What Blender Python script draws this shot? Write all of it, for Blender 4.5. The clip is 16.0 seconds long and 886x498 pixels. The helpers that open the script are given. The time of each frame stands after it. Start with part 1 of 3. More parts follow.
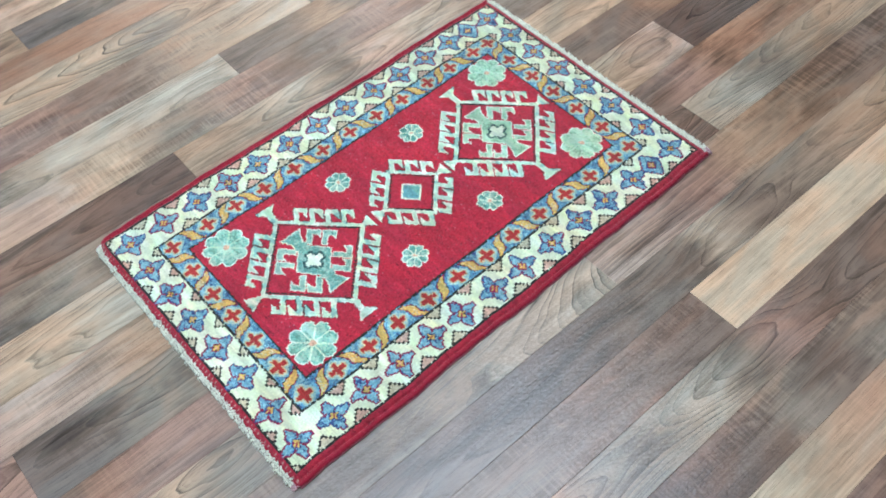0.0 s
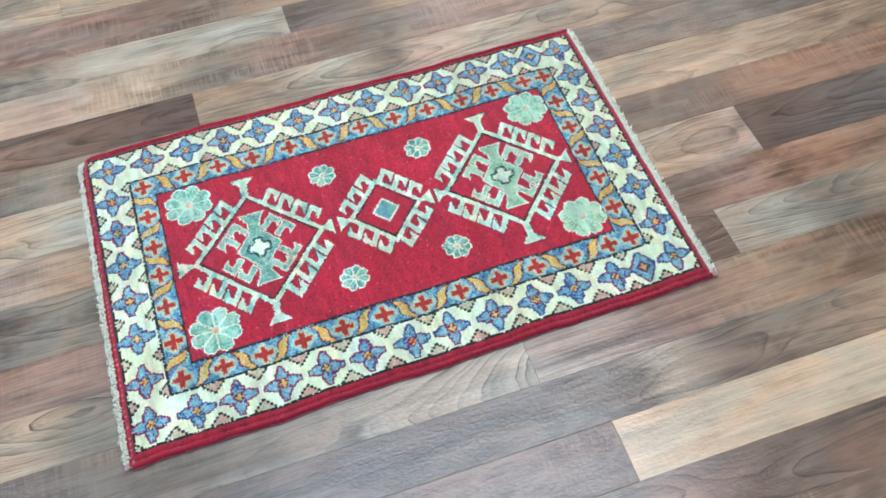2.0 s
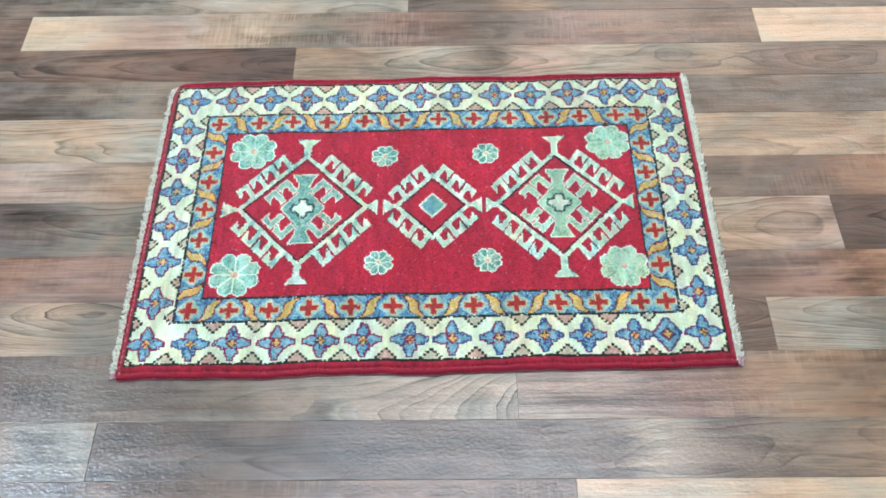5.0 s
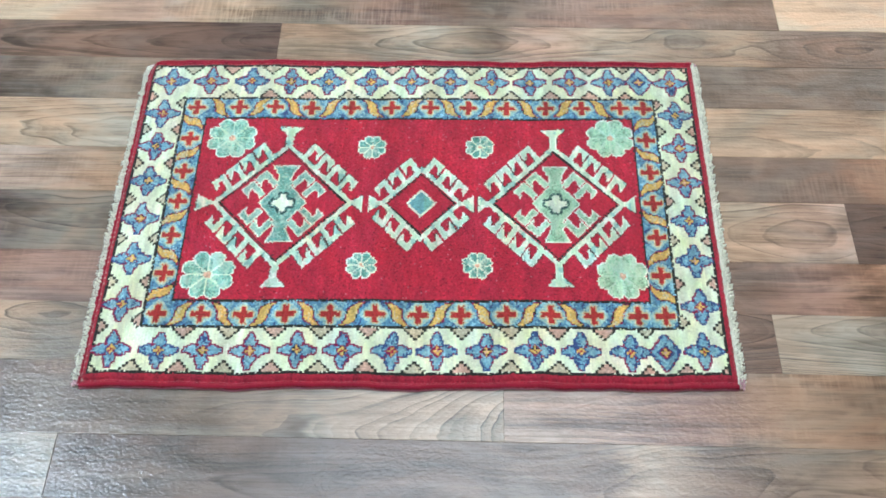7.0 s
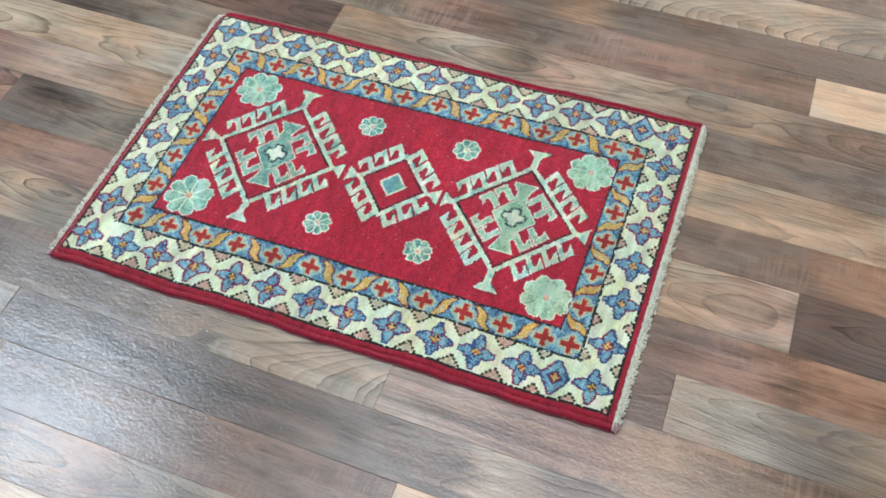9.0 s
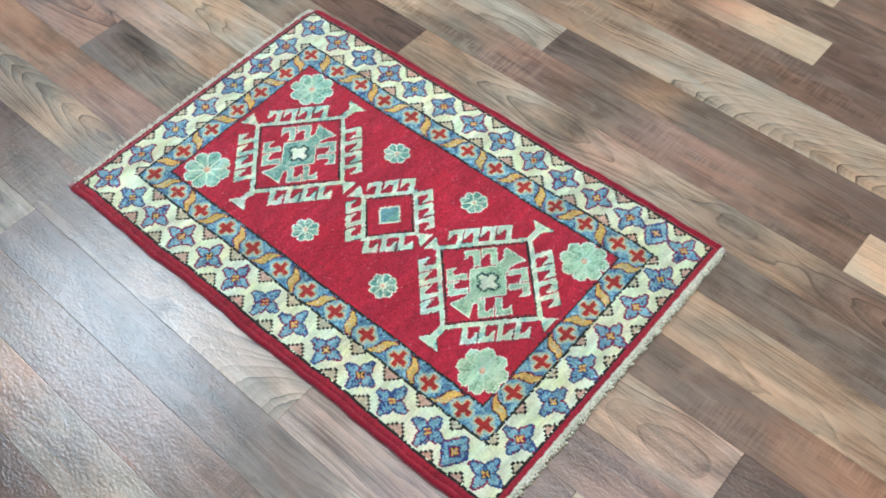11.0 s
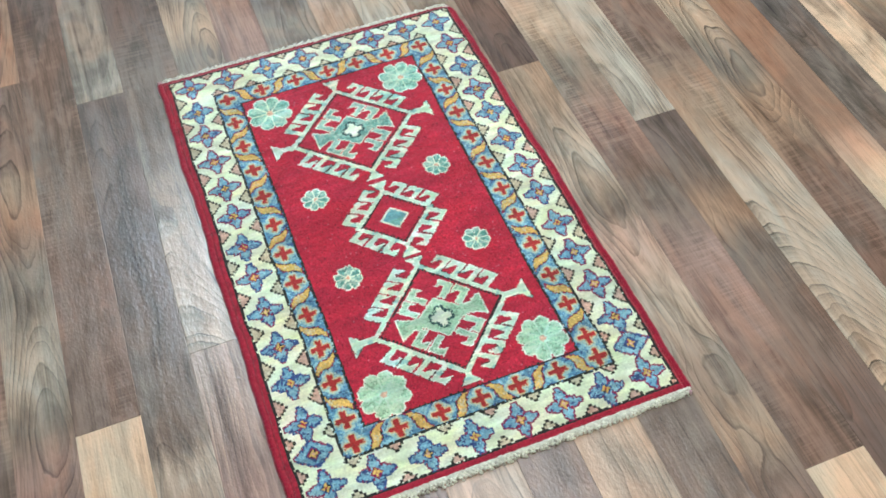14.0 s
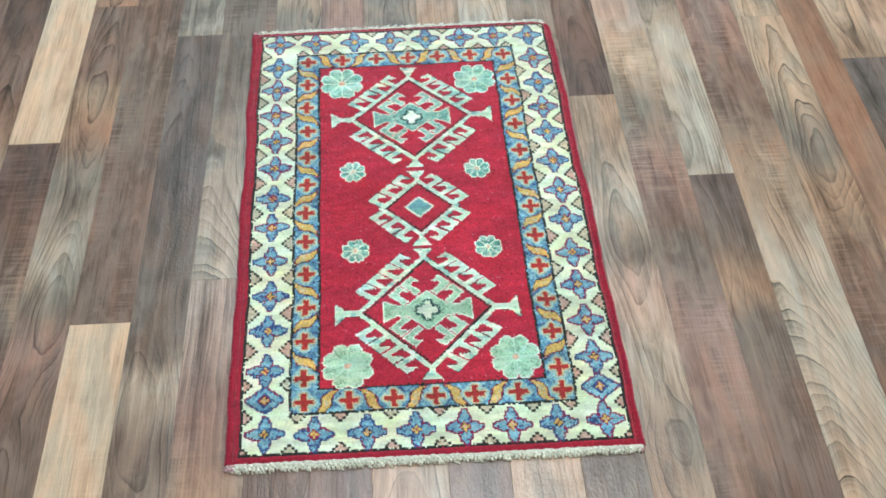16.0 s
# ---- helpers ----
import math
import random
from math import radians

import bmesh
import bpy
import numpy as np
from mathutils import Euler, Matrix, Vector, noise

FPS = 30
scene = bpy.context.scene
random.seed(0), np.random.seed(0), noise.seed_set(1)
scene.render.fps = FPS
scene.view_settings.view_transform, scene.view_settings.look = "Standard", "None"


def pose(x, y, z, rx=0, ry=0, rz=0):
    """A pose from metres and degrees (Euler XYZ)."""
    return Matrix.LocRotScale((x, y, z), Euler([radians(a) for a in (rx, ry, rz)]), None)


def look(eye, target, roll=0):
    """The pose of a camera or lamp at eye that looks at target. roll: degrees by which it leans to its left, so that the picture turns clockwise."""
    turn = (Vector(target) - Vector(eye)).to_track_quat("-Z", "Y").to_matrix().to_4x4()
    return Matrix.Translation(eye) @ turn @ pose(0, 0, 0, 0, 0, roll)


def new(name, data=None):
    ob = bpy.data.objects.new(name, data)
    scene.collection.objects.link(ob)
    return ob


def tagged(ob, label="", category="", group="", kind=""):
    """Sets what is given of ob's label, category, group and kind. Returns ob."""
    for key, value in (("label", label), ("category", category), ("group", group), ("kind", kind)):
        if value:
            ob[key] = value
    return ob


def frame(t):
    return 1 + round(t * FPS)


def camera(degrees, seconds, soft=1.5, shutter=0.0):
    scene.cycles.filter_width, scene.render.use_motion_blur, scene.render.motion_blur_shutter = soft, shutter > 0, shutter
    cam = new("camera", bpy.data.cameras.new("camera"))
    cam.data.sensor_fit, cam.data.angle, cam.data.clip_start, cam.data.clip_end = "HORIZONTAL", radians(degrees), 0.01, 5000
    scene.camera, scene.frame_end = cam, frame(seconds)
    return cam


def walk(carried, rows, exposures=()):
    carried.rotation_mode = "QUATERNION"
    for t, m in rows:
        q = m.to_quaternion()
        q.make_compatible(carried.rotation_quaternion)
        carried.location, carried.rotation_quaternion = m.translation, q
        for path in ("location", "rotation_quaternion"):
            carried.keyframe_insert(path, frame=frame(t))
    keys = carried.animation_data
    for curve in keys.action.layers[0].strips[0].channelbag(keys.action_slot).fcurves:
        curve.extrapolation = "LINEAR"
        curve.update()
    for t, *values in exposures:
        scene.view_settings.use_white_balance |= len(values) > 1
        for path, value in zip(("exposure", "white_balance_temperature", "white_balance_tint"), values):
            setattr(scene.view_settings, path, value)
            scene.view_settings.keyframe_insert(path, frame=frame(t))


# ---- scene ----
cam = camera(52.9, 16.0, soft=1.78)
PATH = [
    (0, (-0.551, -0.795, 1.147), (0.169, 0.157, -0.459), -4.6),
    (0.5, (-0.458, -0.792, 1.131), (0.178, 0.19, -0.491), -4.3),
    (1, (-0.344, -0.792, 1.133), (0.165, 0.199, -0.529), -4.7),
    (1.5, (-0.271, -0.797, 1.138), (0.177, 0.218, -0.526), -3.8),
    (2, (-0.161, -0.828, 1.136), (0.163, 0.248, -0.519), -2.3),
    (2.5, (-0.067, -0.875, 1.14), (0.085, 0.254, -0.504), -3.5),
    (3, (-0.017, -0.904, 1.14), (0.039, 0.251, -0.491), -3.1),
    (3.2, (-0.005, -0.903, 1.141), (0.018, 0.254, -0.49), -3.3),
    (5.3, (0.034, -0.824, 1.121), (0.008, 0.294, -0.538), -1.4),
    (5.5, (0.037, -0.816, 1.12), (0.009, 0.295, -0.543), -1.3),
    (6, (0.043, -0.791, 1.113), (0.014, 0.297, -0.565), -1.3),
    (6.5, (0.05, -0.759, 1.106), (0.021, 0.297, -0.592), -1.0),
    (7, (0.048, -0.722, 1.098), (0.024, 0.304, -0.619), -0.1),
    (7.5, (0.073, -0.704, 1.095), (0.002, 0.312, -0.627), -0.2),
    (8, (0.187, -0.712, 1.096), (-0.01, 0.313, -0.61), -1.6),
    (8.5, (0.317, -0.743, 1.107), (-0.006, 0.284, -0.578), -1.9),
    (9, (0.408, -0.763, 1.113), (-0.03, 0.262, -0.547), -2.9),
    (9.2, (0.431, -0.757, 1.108), (-0.048, 0.268, -0.541), -3.3),
    (11.3, (0.702, -0.544, 1.137), (-0.147, 0.241, -0.494), -2.1),
    (11.5, (0.751, -0.538, 1.141), (-0.151, 0.208, -0.481), -2.2),
    (12, (0.857, -0.513, 1.158), (-0.154, 0.176, -0.424), -2.6),
    (12.5, (0.881, -0.459, 1.153), (-0.183, 0.166, -0.422), -3.0),
    (13, (0.871, -0.376, 1.139), (-0.21, 0.181, -0.449), -2.3),
    (13.5, (0.854, -0.275, 1.137), (-0.234, 0.199, -0.474), -2.1),
    (14, (0.833, -0.217, 1.134), (-0.252, 0.179, -0.499), -1.4),
    (14.5, (0.818, -0.191, 1.13), (-0.282, 0.144, -0.506), -1.3),
    (15, (0.827, -0.144, 1.127), (-0.291, 0.116, -0.511), -1.2),
    (15.5, (0.867, -0.075, 1.131), (-0.282, 0.091, -0.497), -0.5),
    (16, (0.912, -0.02, 1.137), (-0.268, 0.066, -0.476), 0.6),
]
# the picture warms a little and dims briefly half-way round
EXPOSURES = [(0.0, 0.09, 6450, 16), (1.5, 0.08, 6500, 17), (3.0, 0.13, 6550, 17), (5.5, 0.12, 6700, 17), (7.0, 0.07, 6800, 17), (8.0, 0.05, 6850, 18),
             (9.0, -0.15, 7050, 20), (11.5, -0.01, 7050, 19), (12.5, 0.00, 7100, 19), (13.5, 0.04, 7100, 18), (14.5, 0.09, 6950, 16), (16.0, 0.10, 6900, 15)]
walk(cam, [(t, look(eye, target, roll)) for t, eye, target, roll in PATH], EXPOSURES)


# ---- light ----
# A closed room lit from above by flat ceiling panels; the world outside is dim.
world = bpy.data.worlds.new("world")
scene.world = world
world.use_nodes = True
world.node_tree.nodes["Background"].inputs["Color"].default_value = (0.8, 0.9, 1.0, 1)
world.node_tree.nodes["Background"].inputs["Strength"].default_value = 0.05
PANEL_POWER = (28.5, 6.9)
PANEL_COLOUR = ((0.59, 0.82, 1.0), (0.70, 0.87, 1.0))
PANELS = [(-1.92, -0.03), (0.22, 0.15)]
PANEL_HALF = ((0.58, 0.33), (0.90, 0.60))
CEILING = 2.5
WINDOW = (0.3, 3.0, 0.95, 2.10)       # the north window: x from, to; z from, to
sky = bpy.data.lights.new("window_daylight", "AREA")
sky.shape, sky.size, sky.size_y = "RECTANGLE", WINDOW[1] - WINDOW[0] - 0.1, WINDOW[3] - WINDOW[2] - 0.1
sky.energy, sky.color = 38.0, (1.0, 0.93, 0.79)
daylight = new("window_daylight", sky)
daylight.matrix_world = look(((WINDOW[0] + WINDOW[1]) / 2, 3.08, (WINDOW[2] + WINDOW[3]) / 2), (-0.2, 0.0, 0.9))


# ---- materials ----
class Nodes:
    """Short forms for building a node material."""

    def __init__(self, name):
        self.mat = bpy.data.materials.new(name)
        self.mat.use_nodes = True
        self.tree = self.mat.node_tree
        self.bsdf = self.tree.nodes["Principled BSDF"]

    def put(self, socket, value):
        if hasattr(value, "is_linked"):
            self.tree.links.new(value, socket)
        elif isinstance(value, (tuple, list)) and len(value) == 3 and socket.type == "RGBA":
            socket.default_value = (*value, 1)
        else:
            socket.default_value = value

    def node(self, kind, **inputs):
        n = self.tree.nodes.new(kind)
        for key, value in inputs.items():
            self.put(n.inputs[key], value)
        return n

    def math(self, op, a, b=0.0, clamp=False):
        n = self.tree.nodes.new("ShaderNodeMath")
        n.operation, n.use_clamp = op, clamp
        self.put(n.inputs[0], a)
        self.put(n.inputs[1], b)
        return n.outputs[0]

    def vec(self, op, a, b):
        n = self.tree.nodes.new("ShaderNodeVectorMath")
        n.operation = op
        self.put(n.inputs[0], a)
        self.put(n.inputs[1], b)
        return n.outputs[0]

    def noise(self, where, scale=1.0, detail=3.0, rough=0.5, distortion=0.0):
        n = self.node("ShaderNodeTexNoise", Vector=where, Scale=scale, Detail=detail, Roughness=rough, Distortion=distortion)
        return n.outputs["Fac"]

    def ramp(self, x, lo, hi, a=0.0, b=1.0):
        n = self.tree.nodes.new("ShaderNodeMapRange")
        n.interpolation_type = "SMOOTHSTEP"
        for k, v in zip(("Value", "From Min", "From Max", "To Min", "To Max"), (x, lo, hi, a, b)):
            self.put(n.inputs[k], v)
        return n.outputs[0]

    def mix(self, fac, a, b, blend="MIX"):
        n = self.tree.nodes.new("ShaderNodeMix")
        n.data_type, n.blend_type = "RGBA", blend
        self.put(n.inputs[0], fac)
        self.put(n.inputs[6], a)
        self.put(n.inputs[7], b)
        return n.outputs[2]

    def attribute(self, name):
        n = self.tree.nodes.new("ShaderNodeAttribute")
        n.attribute_name = name
        return n

    def bump(self, height, strength, distance):
        n = self.node("ShaderNodeBump", Height=height, Strength=strength, Distance=distance)
        self.put(self.bsdf.inputs["Normal"], n.outputs[0])

    def set(self, **inputs):
        for key, value in inputs.items():
            self.put(self.bsdf.inputs[key.replace("_", " ")], value)
        return self.mat


def laminate():
    """Printed wood laminate: tone and growth rings from the plank, fibres along x, curl across them, embossed satin coat."""
    n = Nodes("laminate")
    where = n.node("ShaderNodeTexCoord").outputs["Object"]
    seed = n.node("ShaderNodeObjectInfo").outputs["Random"]
    shift = n.node("ShaderNodeCombineXYZ", X=n.math("MULTIPLY", seed, 37.0), Y=n.math("MULTIPLY", seed, 91.0), Z=n.math("MULTIPLY", seed, 53.0)).outputs[0]
    at = n.vec("ADD", where, shift)
    tone = n.attribute("tone").outputs["Color"]
    part_of = n.node("ShaderNodeSeparateColor", Color=n.attribute("figure").outputs["Color"])
    figure, ripple, streak = part_of.outputs[0], part_of.outputs[1], part_of.outputs[2]
    # growth rings: run along the plank, bowed across it round the heart line
    laid = n.node("ShaderNodeSeparateXYZ", Vector=n.attribute("grain").outputs["Vector"])
    run, heart, bow = laid.outputs[0], laid.outputs[1], laid.outputs[2]
    side = n.math("SUBTRACT", n.attribute("across").outputs["Fac"], heart)
    rings = n.math("ADD", run, n.math("MULTIPLY", n.math("MULTIPLY", side, side), bow))
    rings = n.math("ADD", rings, n.math("MULTIPLY", n.noise(n.vec("MULTIPLY", at, (4.0, 13.0, 1.0)), 1.0, 2.0, 0.5), 3.4))
    rings = n.math("ADD", rings, n.math("MULTIPLY", n.noise(n.vec("MULTIPLY", at, (16.0, 60.0, 1.0)), 1.0, 2.0), 0.45))
    uneven = n.node("ShaderNodeCombineXYZ", X=n.math("MULTIPLY", rings, 0.55), Y=n.math("MULTIPLY", seed, 61.0), Z=0.0).outputs[0]
    rings = n.math("ADD", rings, n.math("MULTIPLY", n.noise(uneven, 1.0, 1.0), 2.4))
    phase = n.math("FRACT", rings)
    line = n.math("MULTIPLY", n.ramp(phase, 0.82, 0.95), n.ramp(phase, 0.95, 1.0, 1.0, 0.0))
    line = n.math("MULTIPLY", line, n.ramp(n.noise(n.vec("MULTIPLY", at, (6.0, 20.0, 1.0)), 1.0, 2.0), 0.32, 0.60, 0.25, 1.0))
    fine = n.math("FRACT", n.math("ADD", n.math("MULTIPLY", rings, 3.7), n.noise(n.vec("MULTIPLY", at, (12.0, 40.0, 1.0)), 1.0, 2.0)))
    # long fibres, broad streaks and clouds
    fibre = n.noise(n.vec("MULTIPLY", at, (9.0, 420.0, 1.0)), 1.0, 2.0, 0.5)
    band = n.noise(n.vec("MULTIPLY", at, (4.0, 46.0, 1.0)), 1.0, 4.0, 0.55, 0.6)
    cloud = n.noise(n.vec("MULTIPLY", at, (4.5, 11.0, 1.0)), 1.0, 3.0, 0.55, 0.9)
    # curl: bright bars across the grain, in patches
    cross = n.noise(n.vec("MULTIPLY", at, (270.0, 16.0, 1.0)), 1.0, 2.0, 0.5, 0.2)
    patch = n.ramp(n.noise(n.vec("MULTIPLY", at, (5.0, 16.0, 1.0)), 1.0, 2.0), 0.40, 0.62)
    smudge = n.ramp(n.noise(n.vec("MULTIPLY", at, (14.0, 30.0, 1.0)), 1.0, 3.0, 0.55, 0.8), 0.52, 0.72)
    blotch = n.noise(n.vec("MULTIPLY", at, (13.0, 27.0, 1.0)), 1.0, 3.0, 0.55, 0.8)
    value = n.math("ADD", 1.0, n.math("MULTIPLY", n.math("SUBTRACT", band, 0.5), n.ramp(streak, 0.0, 0.6, 0.25, 0.85)))
    value = n.math("ADD", value, n.math("MULTIPLY", n.math("SUBTRACT", fibre, 0.5), 0.50))
    value = n.math("ADD", value, n.math("MULTIPLY", n.math("SUBTRACT", cloud, 0.5), n.math("MULTIPLY", streak, 1.75)))
    value = n.math("ADD", value, n.math("MULTIPLY", n.math("MULTIPLY", n.math("SUBTRACT", n.ramp(cross, 0.40, 0.70), 0.38), patch), n.math("MULTIPLY", ripple, 0.30)))
    value = n.math("ADD", value, n.math("MULTIPLY", smudge, n.math("MULTIPLY", ripple, 0.28)))
    pale = n.ramp(n.noise(n.vec("MULTIPLY", at, (4.0, 75.0, 1.0)), 1.0, 3.0, 0.55, 0.5), 0.54, 0.70)
    value = n.math("ADD", value, n.math("MULTIPLY", pale, n.math("MULTIPLY", streak, 0.34)))
    deep = n.ramp(n.noise(n.vec("MULTIPLY", at, (5.0, 90.0, 1.0)), 1.0, 3.0, 0.55, 0.4), 0.56, 0.72)
    value = n.math("SUBTRACT", value, n.math("MULTIPLY", deep, n.math("MULTIPLY", streak, 0.26)))
    saw = n.math("SUBTRACT", 0.46, phase)
    strong = n.ramp(n.noise(n.vec("MULTIPLY", at, (5.0, 17.0, 1.0)), 1.0, 2.0, 0.5, 0.4), 0.36, 0.62, 0.42, 1.1)
    figure = n.math("MULTIPLY", figure, strong)
    rise = n.math("ADD", n.math("MULTIPLY", saw, 0.42), n.math("MULTIPLY", n.math("SUBTRACT", 0.5, fine), 0.18))
    rise = n.math("SUBTRACT", rise, n.math("MULTIPLY", line, 0.38))
    value = n.math("MULTIPLY", value, n.math("ADD", 1.02, n.math("MULTIPLY", rise, figure)))
    pores = n.ramp(n.noise(n.vec("MULTIPLY", at, (34.0, 620.0, 1.0)), 1.0, 2.0, 0.5), 0.58, 0.70)
    value = n.math("MULTIPLY", value, n.math("SUBTRACT", 1.02, n.math("MULTIPLY", pores, 0.20)))
    value = n.math("MAXIMUM", value, 0.28)
    value = n.math("MULTIPLY", value, n.math("ADD", 1.0, n.math("MULTIPLY", n.math("SUBTRACT", blotch, 0.5), n.math("MULTIPLY", streak, 0.95))))
    # light patches level off, dark grain stays deep
    value = n.math("MULTIPLY", n.math("POWER", value, 1.25), 0.98)
    value = n.math("SUBTRACT", value, n.math("MULTIPLY", n.math("MAXIMUM", n.math("SUBTRACT", value, 1.15), 0.0), 0.55))
    grey = n.node("ShaderNodeCombineColor", Red=value, Green=value, Blue=value).outputs[0]
    colour = n.mix(1.0, tone, grey, "MULTIPLY")
    # the print drifts between warm and cool along the plank, and is warmer in the early wood of the figure
    hue = n.noise(n.vec("MULTIPLY", at, (5.0, 15.0, 1.0)), 1.0, 3.0, 0.6, 0.8)
    hue = n.math("ADD", hue, n.math("MULTIPLY", n.math("MULTIPLY", saw, figure), 0.12))
    warm = n.mix(n.ramp(hue, 0.34, 0.68), (0.985, 0.993, 0.94), (1.155, 0.973, 0.835))
    colour = n.mix(1.0, colour, warm, "MULTIPLY")
    emboss = n.noise(n.vec("MULTIPLY", where, (170.0, 300.0, 1.0)), 1.0, 2.0, 0.5, 0.5)
    swell = n.noise(n.vec("MULTIPLY", where, (50.0, 95.0, 1.0)), 1.0, 2.0, 0.5, 0.6)
    n.bump(n.math("ADD", n.math("MULTIPLY", emboss, 0.82), n.math("MULTIPLY", swell, 0.65)), 0.85, 0.0008)
    rough = n.math("ADD", 0.165, n.math("MULTIPLY", fibre, 0.08))
    return n.set(Base_Color=colour, Roughness=rough, IOR=1.58)


def wool(name, attribute="knot", plain=(0.4, 0.02, 0.04), fuzz=0.35):
    """Hand-spun wool pile; the colour of each knot comes from the mesh, or is plain."""
    n = Nodes(name)
    where = n.node("ShaderNodeTexCoord").outputs["Object"]
    base = n.attribute(attribute).outputs["Color"] if attribute else plain
    fine = n.noise(where, 900.0, 3.0, 0.7)
    abrash = n.noise(n.vec("MULTIPLY", where, (60.0, 14.0, 1.0)), 1.0, 3.0, 0.6)
    value = n.math("ADD", n.math("MULTIPLY", fine, 0.5), n.math("ADD", 0.62, n.math("MULTIPLY", abrash, 0.26)))
    grey = n.node("ShaderNodeCombineColor", Red=value, Green=value, Blue=value).outputs[0]
    colour = n.mix(1.0, base, grey, "MULTIPLY")
    wash = n.noise(n.vec("MULTIPLY", where, (35.0, 12.0, 1.0)), 1.0, 3.0, 0.6, 0.5)
    colour = n.mix(1.0, colour, n.mix(n.ramp(wash, 0.3, 0.7), (1.06, 0.99, 0.93), (0.95, 1.02, 1.03)), "MULTIPLY")
    n.bump(fine, 0.6, 0.0012)
    n.set(Sheen_Weight=fuzz, Sheen_Roughness=0.5, Sheen_Tint=(1.0, 0.95, 0.92), Specular_IOR_Level=0.15)
    return n.set(Base_Color=colour, Roughness=0.92)


def yarn(name, light, dark, scale=(500.0, 500.0, 500.0)):
    n = Nodes(name)
    where = n.node("ShaderNodeTexCoord").outputs["Object"]
    seed = n.node("ShaderNodeObjectInfo").outputs["Random"]
    ply = n.noise(n.vec("MULTIPLY", where, scale), 1.0, 3.0, 0.6)
    colour = n.mix(n.ramp(ply, 0.3, 0.7), dark, light)
    tint = n.math("ADD", 0.82, n.math("MULTIPLY", seed, 0.3))
    colour = n.mix(1.0, colour, n.node("ShaderNodeCombineColor", Red=tint, Green=tint, Blue=tint).outputs[0], "MULTIPLY")
    n.bump(ply, 0.6, 0.001)
    return n.set(Base_Color=colour, Roughness=0.9, Sheen_Weight=0.3, Specular_IOR_Level=0.15)


def painted(name, rgb, rough=0.7):
    n = Nodes(name)
    where = n.node("ShaderNodeTexCoord").outputs["Object"]
    roll = n.noise(where, 180.0, 3.0, 0.6)
    cloud = n.noise(where, 1.3, 3.0, 0.5)
    value = n.math("ADD", 0.93, n.math("MULTIPLY", cloud, 0.12))
    colour = n.mix(1.0, rgb, n.node("ShaderNodeCombineColor", Red=value, Green=value, Blue=value).outputs[0], "MULTIPLY")
    n.bump(roll, 0.2, 0.001)
    return n.set(Base_Color=colour, Roughness=rough)


def glow(name, colour, power):
    n = Nodes(name)
    return n.set(Base_Color=(0.8, 0.8, 0.8), Emission_Color=colour, Emission_Strength=power)


LAMINATE = laminate()
PILE = wool("wool_pile")
SELVEDGE = wool("selvedge_wool", "", (0.30, 0.013, 0.034), 0.2)
SELVEDGE_UNDER = wool("selvedge_under_wool", "", (0.42, 0.12, 0.18), 0.2)
COTTON = yarn("cotton_warp", (0.90, 0.93, 0.80), (0.54, 0.57, 0.46))
COTTON_PINK = yarn("dye_stained_cotton", (0.68, 0.45, 0.48), (0.45, 0.26, 0.3))
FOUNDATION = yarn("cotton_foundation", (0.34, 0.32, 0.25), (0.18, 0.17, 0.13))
WALL_PAINT = painted("wall_paint", (0.72, 0.7, 0.66))
CEILING_PAINT = painted("ceiling_paint", (0.8, 0.8, 0.78))
PANEL_FRAME = painted("white_enamel", (0.78, 0.78, 0.78), 0.4)
GLASS = Nodes("window_glass").set(Base_Color=(0.95, 0.97, 0.96), Roughness=0.02, Transmission_Weight=1.0, IOR=1.45)
DIFFUSERS = [glow("lit_diffuser", c, p) for c, p in zip(PANEL_COLOUR, PANEL_POWER)]


# ---- mesh helpers ----
def mesh_object(name, verts, faces, material, parent=None, smooth=False):
    me = bpy.data.meshes.new(name)
    me.from_pydata(verts, [], faces)
    me.materials.append(material)
    if smooth:
        me.polygons.foreach_set("use_smooth", [True] * len(me.polygons))
    ob = new(name, me)
    ob.parent = parent
    return ob


def box_data(x0, x1, y0, y1, z0, z1, bevel=0.0):
    """A box with its top edges chamfered."""
    b = bevel
    v = [(x0, y0, z0), (x1, y0, z0), (x1, y1, z0), (x0, y1, z0),
         (x0, y0, z1 - b), (x1, y0, z1 - b), (x1, y1, z1 - b), (x0, y1, z1 - b)]
    f = [(3, 2, 1, 0), (0, 1, 5, 4), (1, 2, 6, 5), (2, 3, 7, 6), (3, 0, 4, 7)]
    if not b:
        return v, f + [(4, 5, 6, 7)]
    v += [(x0 + b, y0 + b, z1), (x1 - b, y0 + b, z1), (x1 - b, y1 - b, z1), (x0 + b, y1 - b, z1)]
    return v, f + [(4, 5, 9, 8), (5, 6, 10, 9), (6, 7, 11, 10), (7, 4, 8, 11), (8, 9, 10, 11)]


